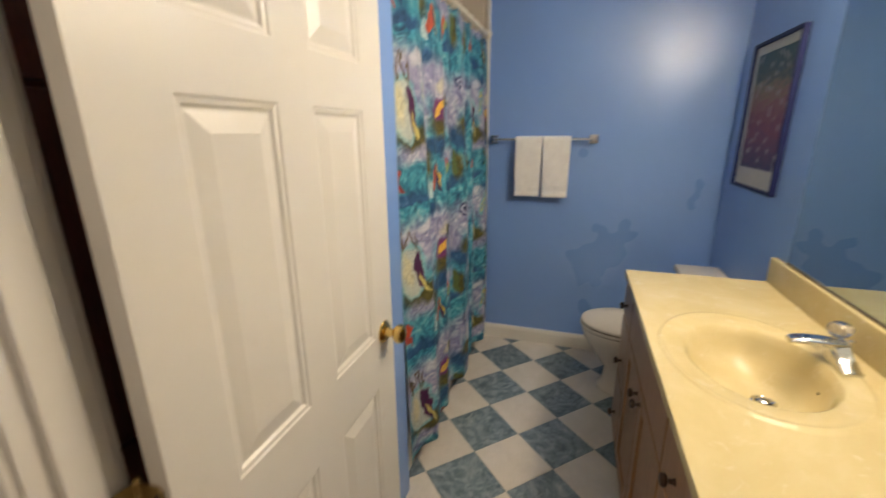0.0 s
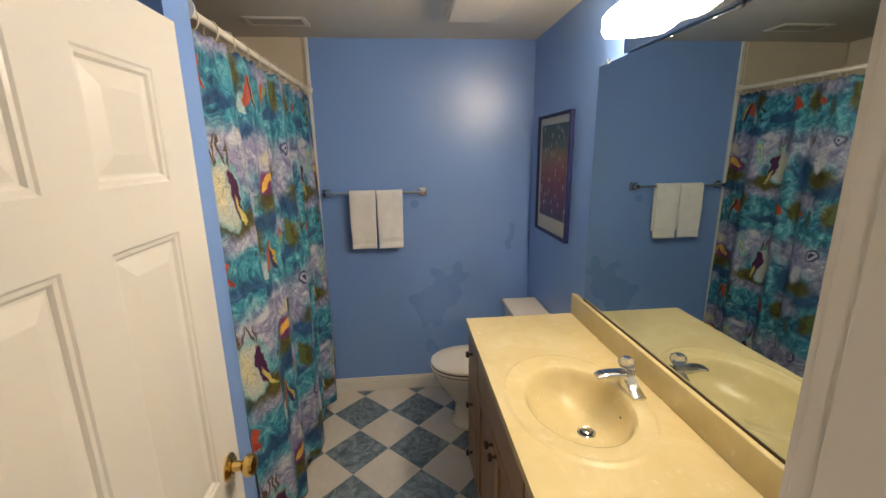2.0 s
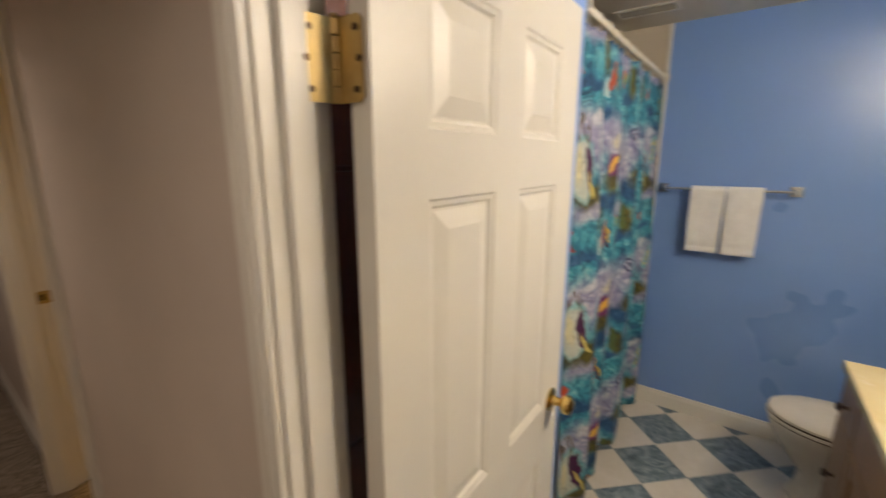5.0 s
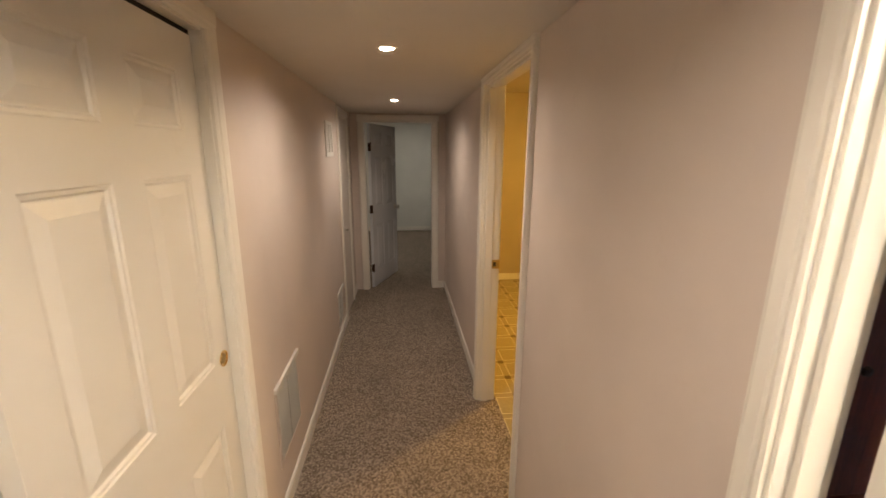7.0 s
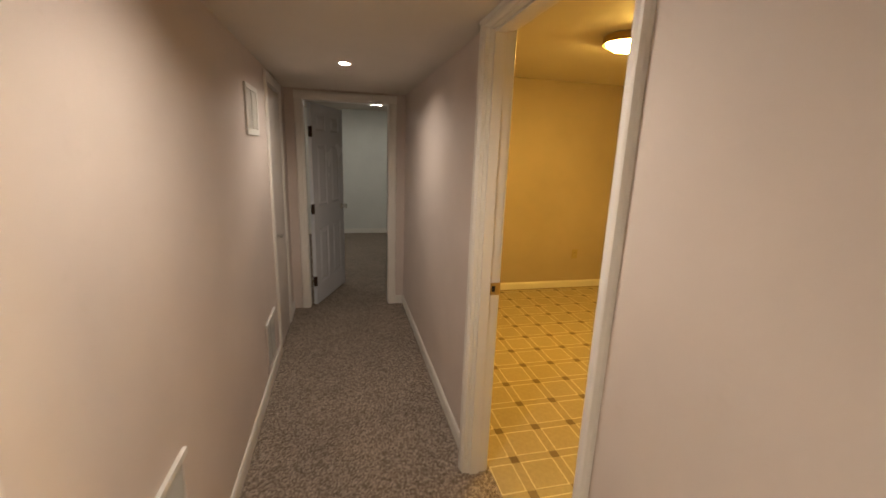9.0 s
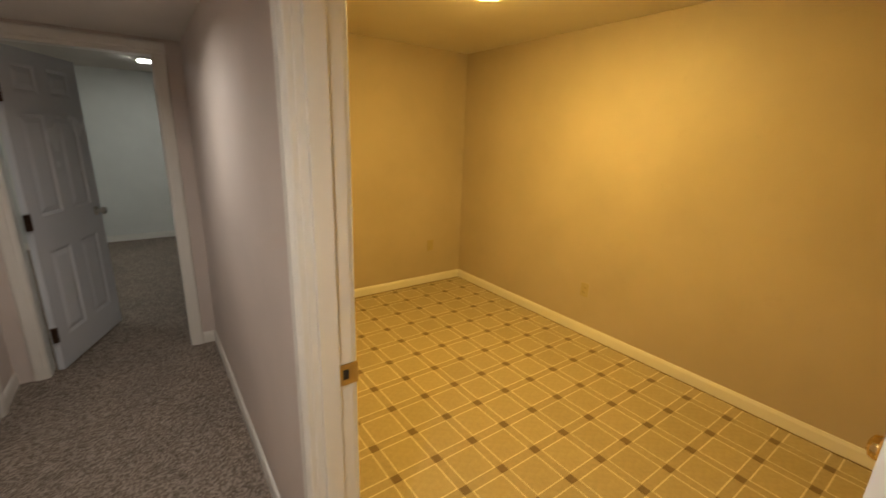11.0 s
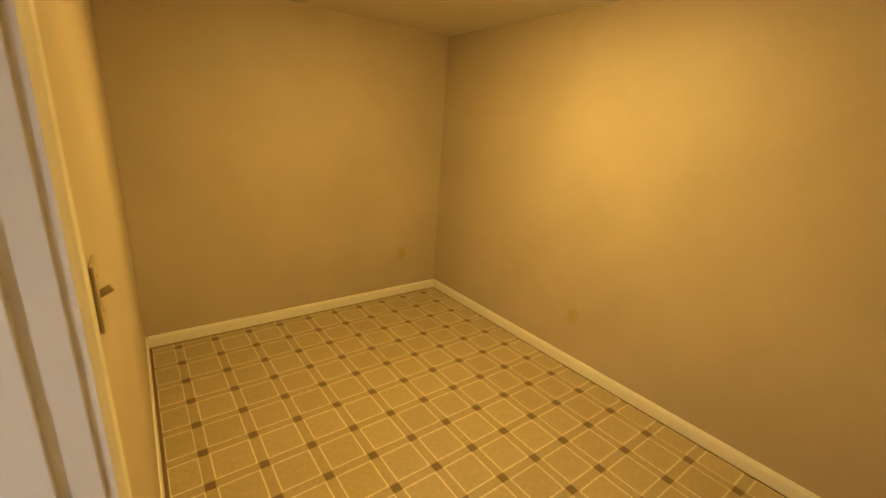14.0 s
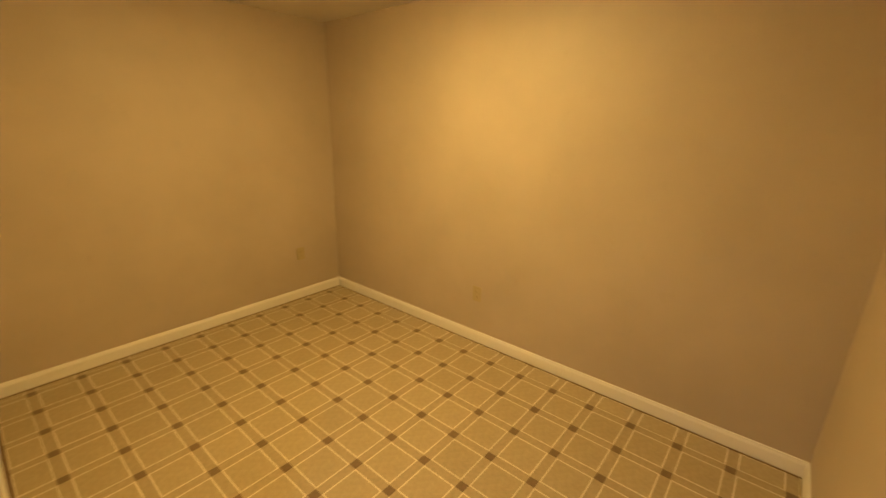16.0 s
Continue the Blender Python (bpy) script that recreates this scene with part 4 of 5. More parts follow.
# bathroom shell -----------------------------------------------------------
structure("floor_bathroom", solid(0.605, BS - 0.1, -0.1, BW + 0.1, 1.35, -0.004), M_TILE_CREAM, "sub-floor under the bathroom tiles", "floor")
ceiling_sheet("ceiling_bathroom", DX, BS - 0.1, BW + 0.1, 1.30, BC, M_CEIL, "painted bathroom ceiling")
wall("wall_bath_mirror", BX, BS - 0.1, BW + 0.1, BS, BC, M_BLUE, "semi-gloss blue bathroom wall behind the vanity")
wall("wall_bath_towel", BW, BS, BW + 0.1, BT - 0.004, BC, M_BLUE, "semi-gloss blue bathroom wall with the towel bar")
wall("wall_tub_stub", 1.515, BT, 1.645, 1.22, BC, M_BLUE, "blue wall end beside the bathtub")
wall("wall_bath_recess", BX, 1.22, 1.645, 1.30, BC, M_BLUE, "blue wall of the recess behind the door")
wall("wall_tub_end", BW, BT + 0.012, BW + 0.1, 1.22, BC, M_SURROUND, "beige tub surround at the tub's end")
wall("wall_tub_back", 1.645, 1.22, BW + 0.1, 1.30, BC, M_SURROUND, "beige tub surround along the tub")
sl = thing("tub_lining", "beige tub surround panels with fine joints", "wall panel", kind="structure")
for z0, z1 in ((0.40, 1.30), (1.303, 2.32)):
    for y0, y1 in ((0.50, 0.86), (0.863, 1.215)):
        part("panel", solid(BW - 0.006, y0, z0, BW - 0.001, y1, z1, 0.0015, 1), M_SURROUND, sl)
    for k in range(4):
        part("panel", solid(1.65 + k * 0.36, 1.214, z0, 1.65 + k * 0.36 + 0.357, 1.219, z1, 0.0015, 1), M_SURROUND, sl)
structure("trim_tub_edge", solid(BW - 0.014, BT - 0.006, 0, BW, BT + 0.016, BC, 0.004, 2), M_TRIM, "white edge trim between wall and tub surround", "trim")
baseboard("baseboard_bath_towel", (BW, BS, 0), (BW, BT - 0.008, 0), (-1, 0, 0), tall=1.22)
baseboard("baseboard_bath_mirror", (2.30, BS, 0), (BW - 0.013, BS, 0), (0, 1, 0))

# linen cabinet in the recess
c = thing("linen_cabinet", "dark mahogany cabinet standing in the recess behind the door", "cabinet")
part("body", solid(0.72, 0.80, 0.0, 1.46, 1.20, 1.95, 0.004, 1), M_MAHOGANY, c)
for z0, z1 in ((0.08, 0.80), (0.812, 1.545), (1.557, 1.93)):
    for x0, x1 in ((0.735, 1.087), (1.093, 1.445)):
        dr = part("door", solid(x0, 0.782, z0, x1, 0.799, z1, 0.004, 2), M_MAHOGANY, c)
        bm = bmesh.new()
        lathe(bm, [(0.006, 0.782), (0.006, 0.77), (0.013, 0.764), (0.011, 0.757), (0.0, 0.755)], (1.06 if x0 < 1 else 1.12, 0, (z0 + z1) / 2), "Y", 16)
        part("knob", bm, M_BRONZE, dr, "", True)

# bathtub behind the curtain
t = thing("bathtub", "beige enamelled built-in bathtub behind the curtain", "bathtub")
bm = bmesh.new()
X0, X1, Y0, Y1, ZT = 1.647, BW - 0.008, 0.505, 1.212, 0.39
loops = []
for ins, z in ((0, 0), (0, ZT - 0.02), (0.012, ZT), (0.06, ZT), (0.075, ZT - 0.02), (0.13, 0.12), (0.2, 0.09)):
    loop = []
    for cx, cy, a0 in ((X1, Y1, 0), (X0, Y1, 90), (X0, Y0, 180), (X1, Y0, 270)):
        r = 0.02 + ins * 0.9
        sx, sy = (-1 if cx == X1 else 1), (-1 if cy == Y1 else 1)
        for k in range(6):
            a = radians(a0 + k * 18)
            loop.append(bm.verts.new((cx + sx * (ins + r) + r * math.cos(a), cy + sy * (ins + r) + r * math.sin(a), z)))
    loops.append(loop)
for a, b in zip(loops, loops[1:]):
    for k in range(len(a)):
        bm.faces.new((a[k], a[(k + 1) % len(a)], b[(k + 1) % len(a)], b[k]))
bm.faces.new(loops[-1])
part("shell", bm, M_PORCELAIN, t, "", True)

# shower curtain, rod and rings
PRINT_U, PRINT_V = 0.0, 0.0
ROD_Z, ROD_Y, CUR_X0, CUR_X1 = 2.035, 0.476, 1.652, 3.075
r = thing("curtain_rod", "cream plastic-covered shower curtain rod", "curtain rod")
part("pole", tube(bmesh.new(), [(1.646, ROD_Y, ROD_Z), (2.3, ROD_Y, ROD_Z - 0.004), (BW - 0.012, ROD_Y, ROD_Z)], 0.0125, 16), M_RODPLASTIC, r, "", True)
for x, s in ((1.646, 1), (BW - 0.008, -1)):
    bm = bmesh.new()
    lathe(bm, [(0.03, x), (0.03, x + s * 0.006), (0.02, x + s * 0.018), (0.016, x + s * 0.03)], (0, ROD_Y, ROD_Z), "X", 20)
    part("flange", bm, M_RODPLASTIC, r, "", True)
HOOKS = 12
for k in range(HOOKS):
    x = CUR_X0 + 0.03 + (CUR_X1 - CUR_X0 - 0.06) * k / (HOOKS - 1)
    g = thing("curtain_ring", "thin curtain ring over the rod", "curtain ring", pose(x, ROD_Y, ROD_Z - 0.014, 0, 8 * math.sin(k * 2.1), 0), "shower curtain rings")
    part("loop", tube(bmesh.new(), [(0, 0.021 * math.cos(a), 0.03 * math.sin(a) - 0.001) for a in [2 * math.pi * i / 20 for i in range(21)]], 0.0022, 6), M_RODPLASTIC, g, "", True)

cu = thing("shower_curtain", "fabric shower curtain printed with fish and sea plants in teal", "shower curtain")
bm = bmesh.new()
uv_layer = bm.loops.layers.uv.new("UVMap")
NX, NZ = 260, 90
TOP, HEM = 2.0, 0.125
rows, lengths = [], [0.0]
for i in range(NX + 1):
    x = CUR_X0 + (CUR_X1 - CUR_X0) * i / NX
    col = []
    for j in range(NZ + 1):
        f = j / NZ
        w = 0.35 + 0.65 * min(1, f * 2.2)
        ph = 2 * math.pi * (HOOKS - 1) * (i / NX)
        fold = 0.020 * math.sin(ph * 0.5 + 0.9 * math.sin(ph * 0.13)) + 0.013 * math.sin(ph * 0.27 + 1.3) + 0.009 * math.sin(ph * 1.03 + 2.0 * f)
        fold += 0.012 * (noise.noise(Vector((x * 3.1, f * 1.4, 2.0))))
        slack = 0.010 * math.sin(ph) ** 2 * max(0, 1 - f * 9)
        hem = 0.012 * math.sin(ph * 0.31) + 0.01 * noise.noise(Vector((x * 2.0, 0, 5)))
        z = TOP - slack - f * (TOP - HEM - hem)
        wrinkle = 0.0025 * noise.noise(Vector((x * 24, z * 17, 1.0)))
        col.append(bm.verts.new((x, 0.452 + w * fold - 0.02 * f * (0.4 + 0.6 * (1 - i / NX)) + 0.018 * (1 - f) ** 2 + wrinkle, z)))
    if rows:
        mid = NZ // 2
        lengths.append(lengths[-1] + (col[mid].co - rows[-1][mid].co).length)
    rows.append(col)
for i in range(NX):
    for j in range(NZ):
        fc = bm.faces.new((rows[i][j], rows[i + 1][j], rows[i + 1][j + 1], rows[i][j + 1]))
        for lp, (ii, jj) in zip(fc.loops, ((i, j), (i + 1, j), (i + 1, j + 1), (i, j + 1))):
            lp[uv_layer].uv = (lengths[ii] * 1.06 + 5.6 + PRINT_U, rows[ii][jj].co.z + 6.0 + PRINT_V)
cloth = part("cloth", bm, M_PRINT, cu, "", True)
th = cloth.modifiers.new("thickness", "SOLIDIFY")
th.thickness = 0.0012

# towel bar and towels
b = thing("towel_bar", "square-bracketed chrome towel bar on the blue wall", "towel bar")
for y in (0.415, -0.196):
    bm = solid(BW - 0.010, y - 0.026, 1.388, BW - 0.0005, y + 0.026, 1.440, 0.003, 2)
    box(bm, BW - 0.018, y - 0.02, 1.394, BW - 0.010, y + 0.02, 1.434, 0.003, 2)
    box(bm, BW - 0.066, y - 0.013, 1.401, BW - 0.018, y + 0.013, 1.427, 0.003, 2)
    part("bracket", bm, M_CHROME, b)
part("bar", tube(bmesh.new(), [(BW - 0.055, 0.415, 1.414), (BW - 0.055, -0.196, 1.414)], 0.0078, 16), M_CHROME, b, "", True)


def hand_towel(y0, y1, low, seed):
    """Folded towel over the bar: both hanging layers as one thick cloth, with woven bands near the hem."""
    t = thing("hand_towel", "folded white terry hand towel hanging on the bar", "towel", group="white towels on the bar")
    bm = bmesh.new()
    bx, r = BW - 0.055, 0.0145
    prof = [(bx - r - 0.004, low)]
    prof += [(bx - r - 0.006 + 0.004 * k / 22, low + (1.414 - low) * k / 22) for k in range(1, 23)]
    prof += [(bx + r * math.cos(math.pi - a), 1.414 + r * math.sin(a)) for a in [math.pi * k / 10 for k in range(1, 10)]]
    prof += [(bx + r, 1.414 - k * 0.034) for k in range(0, 10)]
    cols, ny = [], 20
    for i in range(ny + 1):
        f = i / ny
        col = []
        for k, (x, z) in enumerate(prof):
            sway = 0.004 * noise.noise(Vector((f * 3 + seed, z * 4, seed))) + 0.005 * math.sin(f * 5.5 + seed) * max(0.0, (1.4 - z)) * 2
            band = 0.006 if any(low + h < z < low + h + 0.008 for h in (0.03, 0.048, 0.066)) and k < 24 else 0
            edge = 0.004 * noise.noise(Vector((z * 9, seed, 3 + (f > 0.5))))
            flare = -(f - 0.5) * 0.026 * (1.414 - z)
            col.append(bm.verts.new((x - (sway if k < 27 else 0) + band, y0 + (y1 - y0) * f + edge * (abs(f - 0.5) > 0.49) + flare, z)))
        cols.append(col)
    for i in range(ny):
        for k in range(len(prof) - 1):
            bm.faces.new((cols[i][k], cols[i + 1][k], cols[i + 1][k + 1], cols[i][k + 1]))
    ob = part("cloth", bm, M_TERRY, t, "", True)
    s = ob.modifiers.new("pile", "SOLIDIFY")
    s.thickness, s.offset = 0.011, 0
    bv = ob.modifiers.new("soft_edge", "BEVEL")
    bv.width, bv.segments, bv.limit_method = 0.004, 3, "ANGLE"


hand_towel(0.104, 0.268, 1.062, 1.7)
hand_towel(-0.066, 0.098, 1.060, 4.1)

# framed picture
p = thing("framed_picture", "abstract rose and teal print with cream mat, dark blue frame", "picture", pose(0, BS, 0))
PX0, PX1, PZ0, PZ1 = 2.432, 2.925, 1.185, 1.855
bm = bmesh.new()
for a, bb, c2, d2 in ((PX0, PX1, PZ0, PZ0 + 0.016), (PX0, PX1, PZ1 - 0.016, PZ1), (PX0, PX0 + 0.016, PZ0 + 0.016, PZ1 - 0.016), (PX1 - 0.016, PX1, PZ0 + 0.016, PZ1 - 0.016)):
    box(bm, a, 0.0, c2, bb, 0.024, d2, 0.003, 2)
part("frame", bm, plain("navy_frame", (0.012, 0.018, 0.09), 0.55, 0.3), p)
part("mat", solid(PX0 + 0.012, 0.001, PZ0 + 0.012, PX1 - 0.012, 0.010, PZ1 - 0.012), plain("cream_mat", (0.62, 0.60, 0.55), 0.8, vary=0.03), p)
m, nn, ll, bs = material("abstract_print", 0.5)
gc = nn.new("ShaderNodeTexCoord")
sp = nn.new("ShaderNodeSeparateXYZ")
ll.new(gc.outputs["Generated"], sp.inputs[0])
wob = noise_tex(nn, ll, coords(nn, ll, (22, 1, 30)), 1.0, 8, 0.75, 1.4)
hgt = calc(nn, ll, "MULTIPLY_ADD", wob, 0.9, calc(nn, ll, "SUBTRACT", sp.outputs[2], 0.45))
tone = ramp(nn, ll, hgt, (0.0, (0.045, 0.04, 0.12)), (0.18, (0.13, 0.05, 0.13)), (0.40, (0.22, 0.06, 0.10)), (0.58, (0.28, 0.12, 0.12)), (0.70, (0.26, 0.21, 0.12)), (0.80, (0.06, 0.09, 0.10)), (0.98, (0.03, 0.085, 0.11)))
fl = nn.new("ShaderNodeTexVoronoi")
fl.inputs["Scale"].default_value = 1.0
ll.new(coords(nn, ll, (34, 1, 15)), fl.inputs["Vector"])
ll.new(mix(nn, ll, ramp(nn, ll, fl.outputs["Distance"], (0.13, (0.85, 0.85, 0.85)), (0.27, (0, 0, 0))), tone, (0.62, 0.56, 0.5)), bs.inputs["Base Color"])
part("print", solid(PX0 + 0.052, 0.010, PZ0 + 0.10, PX1 - 0.052, 0.0115, PZ1 - 0.055), m, p)

# toilet
t = thing("toilet", "cream two-piece toilet with the lid closed", "toilet", pose(2.675, BS, 0))


def oval_loft(bm, rings, seg=36):
    """Rings of (centre y, half width, half length, z, squareness)."""
    made = []
    for cy, hw, hl, z, sq in rings:
        ring = []
        for k in range(seg):
            a = 2 * math.pi * k / seg
            co, si = math.cos(a), math.sin(a)
            e = 2 / sq
            ring.append(bm.verts.new((hw * math.copysign(abs(co) ** e, co), cy + hl * math.copysign(abs(si) ** e, si), z)))
        made.append(ring)
    for a, b in zip(made, made[1:]):
        for k in range(seg):
            bm.faces.new((a[k], a[(k + 1) % seg], b[(k + 1) % seg], b[k]))
    bm.faces.new(made[0][::-1])
    bm.faces.new(made[-1])
    return bm


part("bowl", oval_loft(bmesh.new(), [(0.36, 0.115, 0.235, 0.0, 2.6), (0.36, 0.12, 0.24, 0.02, 2.6), (0.36, 0.105, 0.215, 0.06, 2.4), (0.38, 0.095, 0.19, 0.14, 2.2),
                                     (0.43, 0.125, 0.215, 0.24, 2.1), (0.455, 0.165, 0.245, 0.33, 2.1), (0.46, 0.18, 0.253, 0.375, 2.1), (0.46, 0.178, 0.25, 0.39, 2.1)]), M_PORCELAIN, t, "", True)
part("seat", oval_loft(bmesh.new(), [(0.47, 0.178, 0.245, 0.392, 2.1), (0.47, 0.186, 0.252, 0.397, 2.1), (0.47, 0.186, 0.252, 0.408, 2.1), (0.47, 0.181, 0.247, 0.412, 2.1)]), M_SEAT, t, "", True)
part("lid", oval_loft(bmesh.new(), [(0.468, 0.178, 0.243, 0.416, 2.1), (0.468, 0.185, 0.25, 0.42, 2.1), (0.468, 0.184, 0.249, 0.430, 2.1), (0.468, 0.172, 0.235, 0.437, 2.1), (0.468, 0.10, 0.15, 0.440, 2.1)]), M_SEAT, t, "", True)
# Two dark ovals put in as the shade between lid, seat and bowl.
part("seat_gap", oval_loft(bmesh.new(), [(0.468, 0.1845, 0.2500, 0.4105, 2.1), (0.468, 0.1845, 0.2500, 0.4175, 2.1)]), M_BRONZE, t, "dark shadow line under the lid", True)
part("bowl_gap", oval_loft(bmesh.new(), [(0.465, 0.1795, 0.2500, 0.388, 2.1), (0.465, 0.1795, 0.2500, 0.394, 2.1)]), M_BRONZE, t, "dark ring for the shade under the seat", True)
part("tank", solid(-0.225, 0.015, 0.385, 0.225, 0.215, 0.685, 0.025, 4), M_PORCELAIN, t, "", True)
part("tank_lid", solid(-0.238, 0.008, 0.686, 0.238, 0.232, 0.722, 0.012, 4), M_PORCELAIN, t, "", True)
for s in (-1, 1):
    bm = bmesh.new()
    lathe(bm, [(0.014, 0.0), (0.014, 0.02), (0.008, 0.028)], (s * 0.07, 0.235, 0.412), "Z", 14)
    part("seat_hinge", bm, M_SEAT, t, "", True)
bm = bmesh.new()
lathe(bm, [(0.012, 0.214), (0.012, 0.226), (0.006, 0.23)], (-0.16, 0, 0.64), "Y", 14)
box(bm, -0.165, 0.226, 0.633, -0.09, 0.233, 0.645, 0.003, 1)
part("flush_lever", bm, M_CHROME, t, "chrome flush lever", True)

# vanity cabinet
VX0, VX1, VY = BX + 0.004, 2.275, -0.385
v = thing("vanity_cabinet", "honey-brown wooden bathroom vanity with drawers, doors and dark knobs", "vanity cabinet")
bm = solid(VX0, BS + 0.004, 0.09, VX1, VY, 0.70)
box(bm, VX0, VY - 0.018, 0.70, VX1, VY, 0.826)
box(bm, VX1 - 0.018, BS + 0.004, 0.70, VX1, VY - 0.018, 0.826)
box(bm, VX0, BS + 0.004, 0.70, VX0 + 0.018, VY - 0.018, 0.826)
box(bm, VX0, BS + 0.004, 0.0, VX1 - 0.005, VY - 0.06, 0.09)
part("body", bm, M_CABINET, v)


def cab_knob(parent, x, z):
    bm = bmesh.new()
    y = VY + 0.018
    lathe(bm, [(0.009, y), (0.006, y + 0.004), (0.005, y + 0.014), (0.013, y + 0.018), (0.0155, y + 0.024), (0.0125, y + 0.03), (0.006, y + 0.032)], (x, 0, z), "Y", 20)
    part("knob", bm, M_BRONZE, parent, "dark bronze round knob", True)


def front(kind, x0, x1, z0, z1):
    bm = bmesh.new()
    if kind == "door":
        r = 0.055
        box(bm, x0, VY + 0.0005, z0, x0 + r, VY + 0.018, z1, 0.003, 2)
        box(bm, x1 - r, VY + 0.0005, z0, x1, VY + 0.018, z1, 0.003, 2)
        box(bm, x0 + r, VY + 0.0005, z0, x1 - r, VY + 0.017, z0 + r, 0.003, 2)
        box(bm, x0 + r, VY + 0.0005, z1 - r, x1 - r, VY + 0.017, z1, 0.003, 2)
        box(bm, x0 + r, VY + 0.0005, z0 + r, x1 - r, VY + 0.008, z1 - r)
    else:
        box(bm, x0, VY + 0.0005, z0, x1, VY + 0.018, z1, 0.004, 2)
    return part(kind, bm, M_CABINET, v)


for x0, x1 in ((2.02, 2.262), (1.055, 1.30)):
    for z0, z1, zk in ((0.665, 0.815, 0.742), (0.385, 0.655, 0.478), (0.105, 0.375, 0.21)):
        cab_knob(front("drawer", x0, x1, z0, z1), (x0 + x1) / 2, zk)
front("false_front", 1.31, 2.01, 0.665, 0.815)
front("false_front", VX0 + 0.01, 1.045, 0.665, 0.815)
cab_knob(front("door", 1.31, 1.6575, 0.105, 0.655), 1.63, 0.612)
cab_knob(front("door", 1.6625, 2.01, 0.105, 0.655), 1.692, 0.612)
cab_knob(front("door", VX0 + 0.01, 1.045, 0.105, 0.655), 1.01, 0.612)

# countertop with its moulded basin
CT0, CT1, CTY, CTZ = BX + 0.002, 2.293, -0.36, 0.857
SX, SY, RX, RY = 1.575, -0.615, 0.245, 0.185
c = thing("countertop", "cream-yellow cultured marble vanity top with moulded oval basin and backsplash", "countertop")
bm = bmesh.new()
angs = sorted({2 * math.pi * k / 72 for k in range(72)} | {math.atan2(y - SY, x - SX) % (2 * math.pi) for x in (CT0, CT1) for y in (BS + 0.002, CTY)})
rings = [[], []]
for a in angs:
    co, si = math.cos(a), math.sin(a)
    tx = ((CT1 if co > 0 else CT0) - SX) / co if abs(co) > 1e-9 else 1e9
    ty = ((CTY if si > 0 else BS + 0.002) - SY) / si if abs(si) > 1e-9 else 1e9
    m = min(tx, ty)
    rings[0].append(bm.verts.new((SX + m * co, SY + m * si, CTZ - 0.03)))
    rings[1].append(bm.verts.new((SX + m * co, SY + m * si, CTZ)))
for s, dz in ((1.275, 0.0), (1.24, 0.0), (1.215, 0.0035), (1.19, 0.0045), (1.165, 0.002), (1.10, -0.001), (0.94, -0.002), (0.89, -0.009), (0.85, -0.032), (0.79, -0.063), (0.68, -0.094), (0.51, -0.116), (0.32, -0.127), (0.11, -0.131)):
    ring = []
    for a in angs:
        co, si = math.cos(a), math.sin(a)
        ring.append(bm.verts.new((SX + s * RX * co, SY - (1 - min(s, 1)) * 0.055 + s * RY * si, CTZ + dz)))
    rings.append(ring)
for a, b in zip(rings, rings[1:]):
    for k in range(len(angs)):
        bm.faces.new((a[k], a[(k + 1) % len(angs)], b[(k + 1) % len(angs)], b[k]))
ob = part("slab", bm, M_TOP, c, "", True)
part("backsplash", solid(CT0, BS + 0.001, CTZ + 0.0005, CT1, BS + 0.026, CTZ + 0.105, 0.004, 3), M_TOP, c, "", True)
dr = thing("sink_drain", "chrome pop-up sink drain", "drain", pose(SX, SY - 0.049, CTZ - 0.1315))
bm = bmesh.new()
lathe(bm, [(0.031, 0.0), (0.031, 0.003), (0.026, 0.0045), (0.022, 0.002), (0.0, 0.001)], seg=28)
part("flange", bm, M_CHROME, dr, "", True)
part("slot", lathe(bmesh.new(), [(0.0205, 0.0024), (0.0205, 0.0032), (0.0, 0.0032)], seg=24), M_BLACK, dr)
part("stopper", lathe(bmesh.new(), [(0.016, 0.004), (0.0165, 0.008), (0.012, 0.011), (0.0, 0.0115)], seg=24), M_CHROME, dr, "", True)
ovf = thing("overflow_hole", "small dark overflow hole in the basin", "overflow", pose(SX - 0.02, SY - 0.055 * 0.23 - RY * 0.765, CTZ - 0.07))
part("hole", lathe(bmesh.new(), [(0.006, 0.0), (0.0, 0.001)], axis="Y", seg=14), M_BLACK, ovf)

# faucet
f = thing("faucet", "chrome sink faucet with a clear acrylic knob", "faucet", pose(1.632, -0.822, CTZ))
bm = bmesh.new()
secs = []
for x, hw, top in ((-0.094, 0.019, 0.010), (-0.091, 0.022, 0.013), (-0.070, 0.0225, 0.021), (-0.045, 0.022, 0.036), (-0.022, 0.023, 0.052), (0.0, 0.024, 0.058),
                   (0.022, 0.023, 0.052), (0.045, 0.022, 0.036), (0.070, 0.0225, 0.021), (0.091, 0.022, 0.013), (0.094, 0.019, 0.010)):
    low = 0.0 if abs(x) < 0.03 else min(0.004, top * 0.3)
    secs.append([bm.verts.new((x, y, z)) for y, z in ((-hw, low), (hw, low), (hw, top * 0.72), (hw * 0.72, top), (-hw * 0.72, top), (-hw, top * 0.72))])
for a, b in zip(secs, secs[1:]):
    for k in range(6):
        bm.faces.new((a[k], a[(k + 1) % 6], b[(k + 1) % 6], b[k]))
bm.faces.new(secs[0])
bm.faces.new(secs[-1][::-1])
part("base", bm, M_CHROME, f, "", True)
bm = bmesh.new()
secs = []
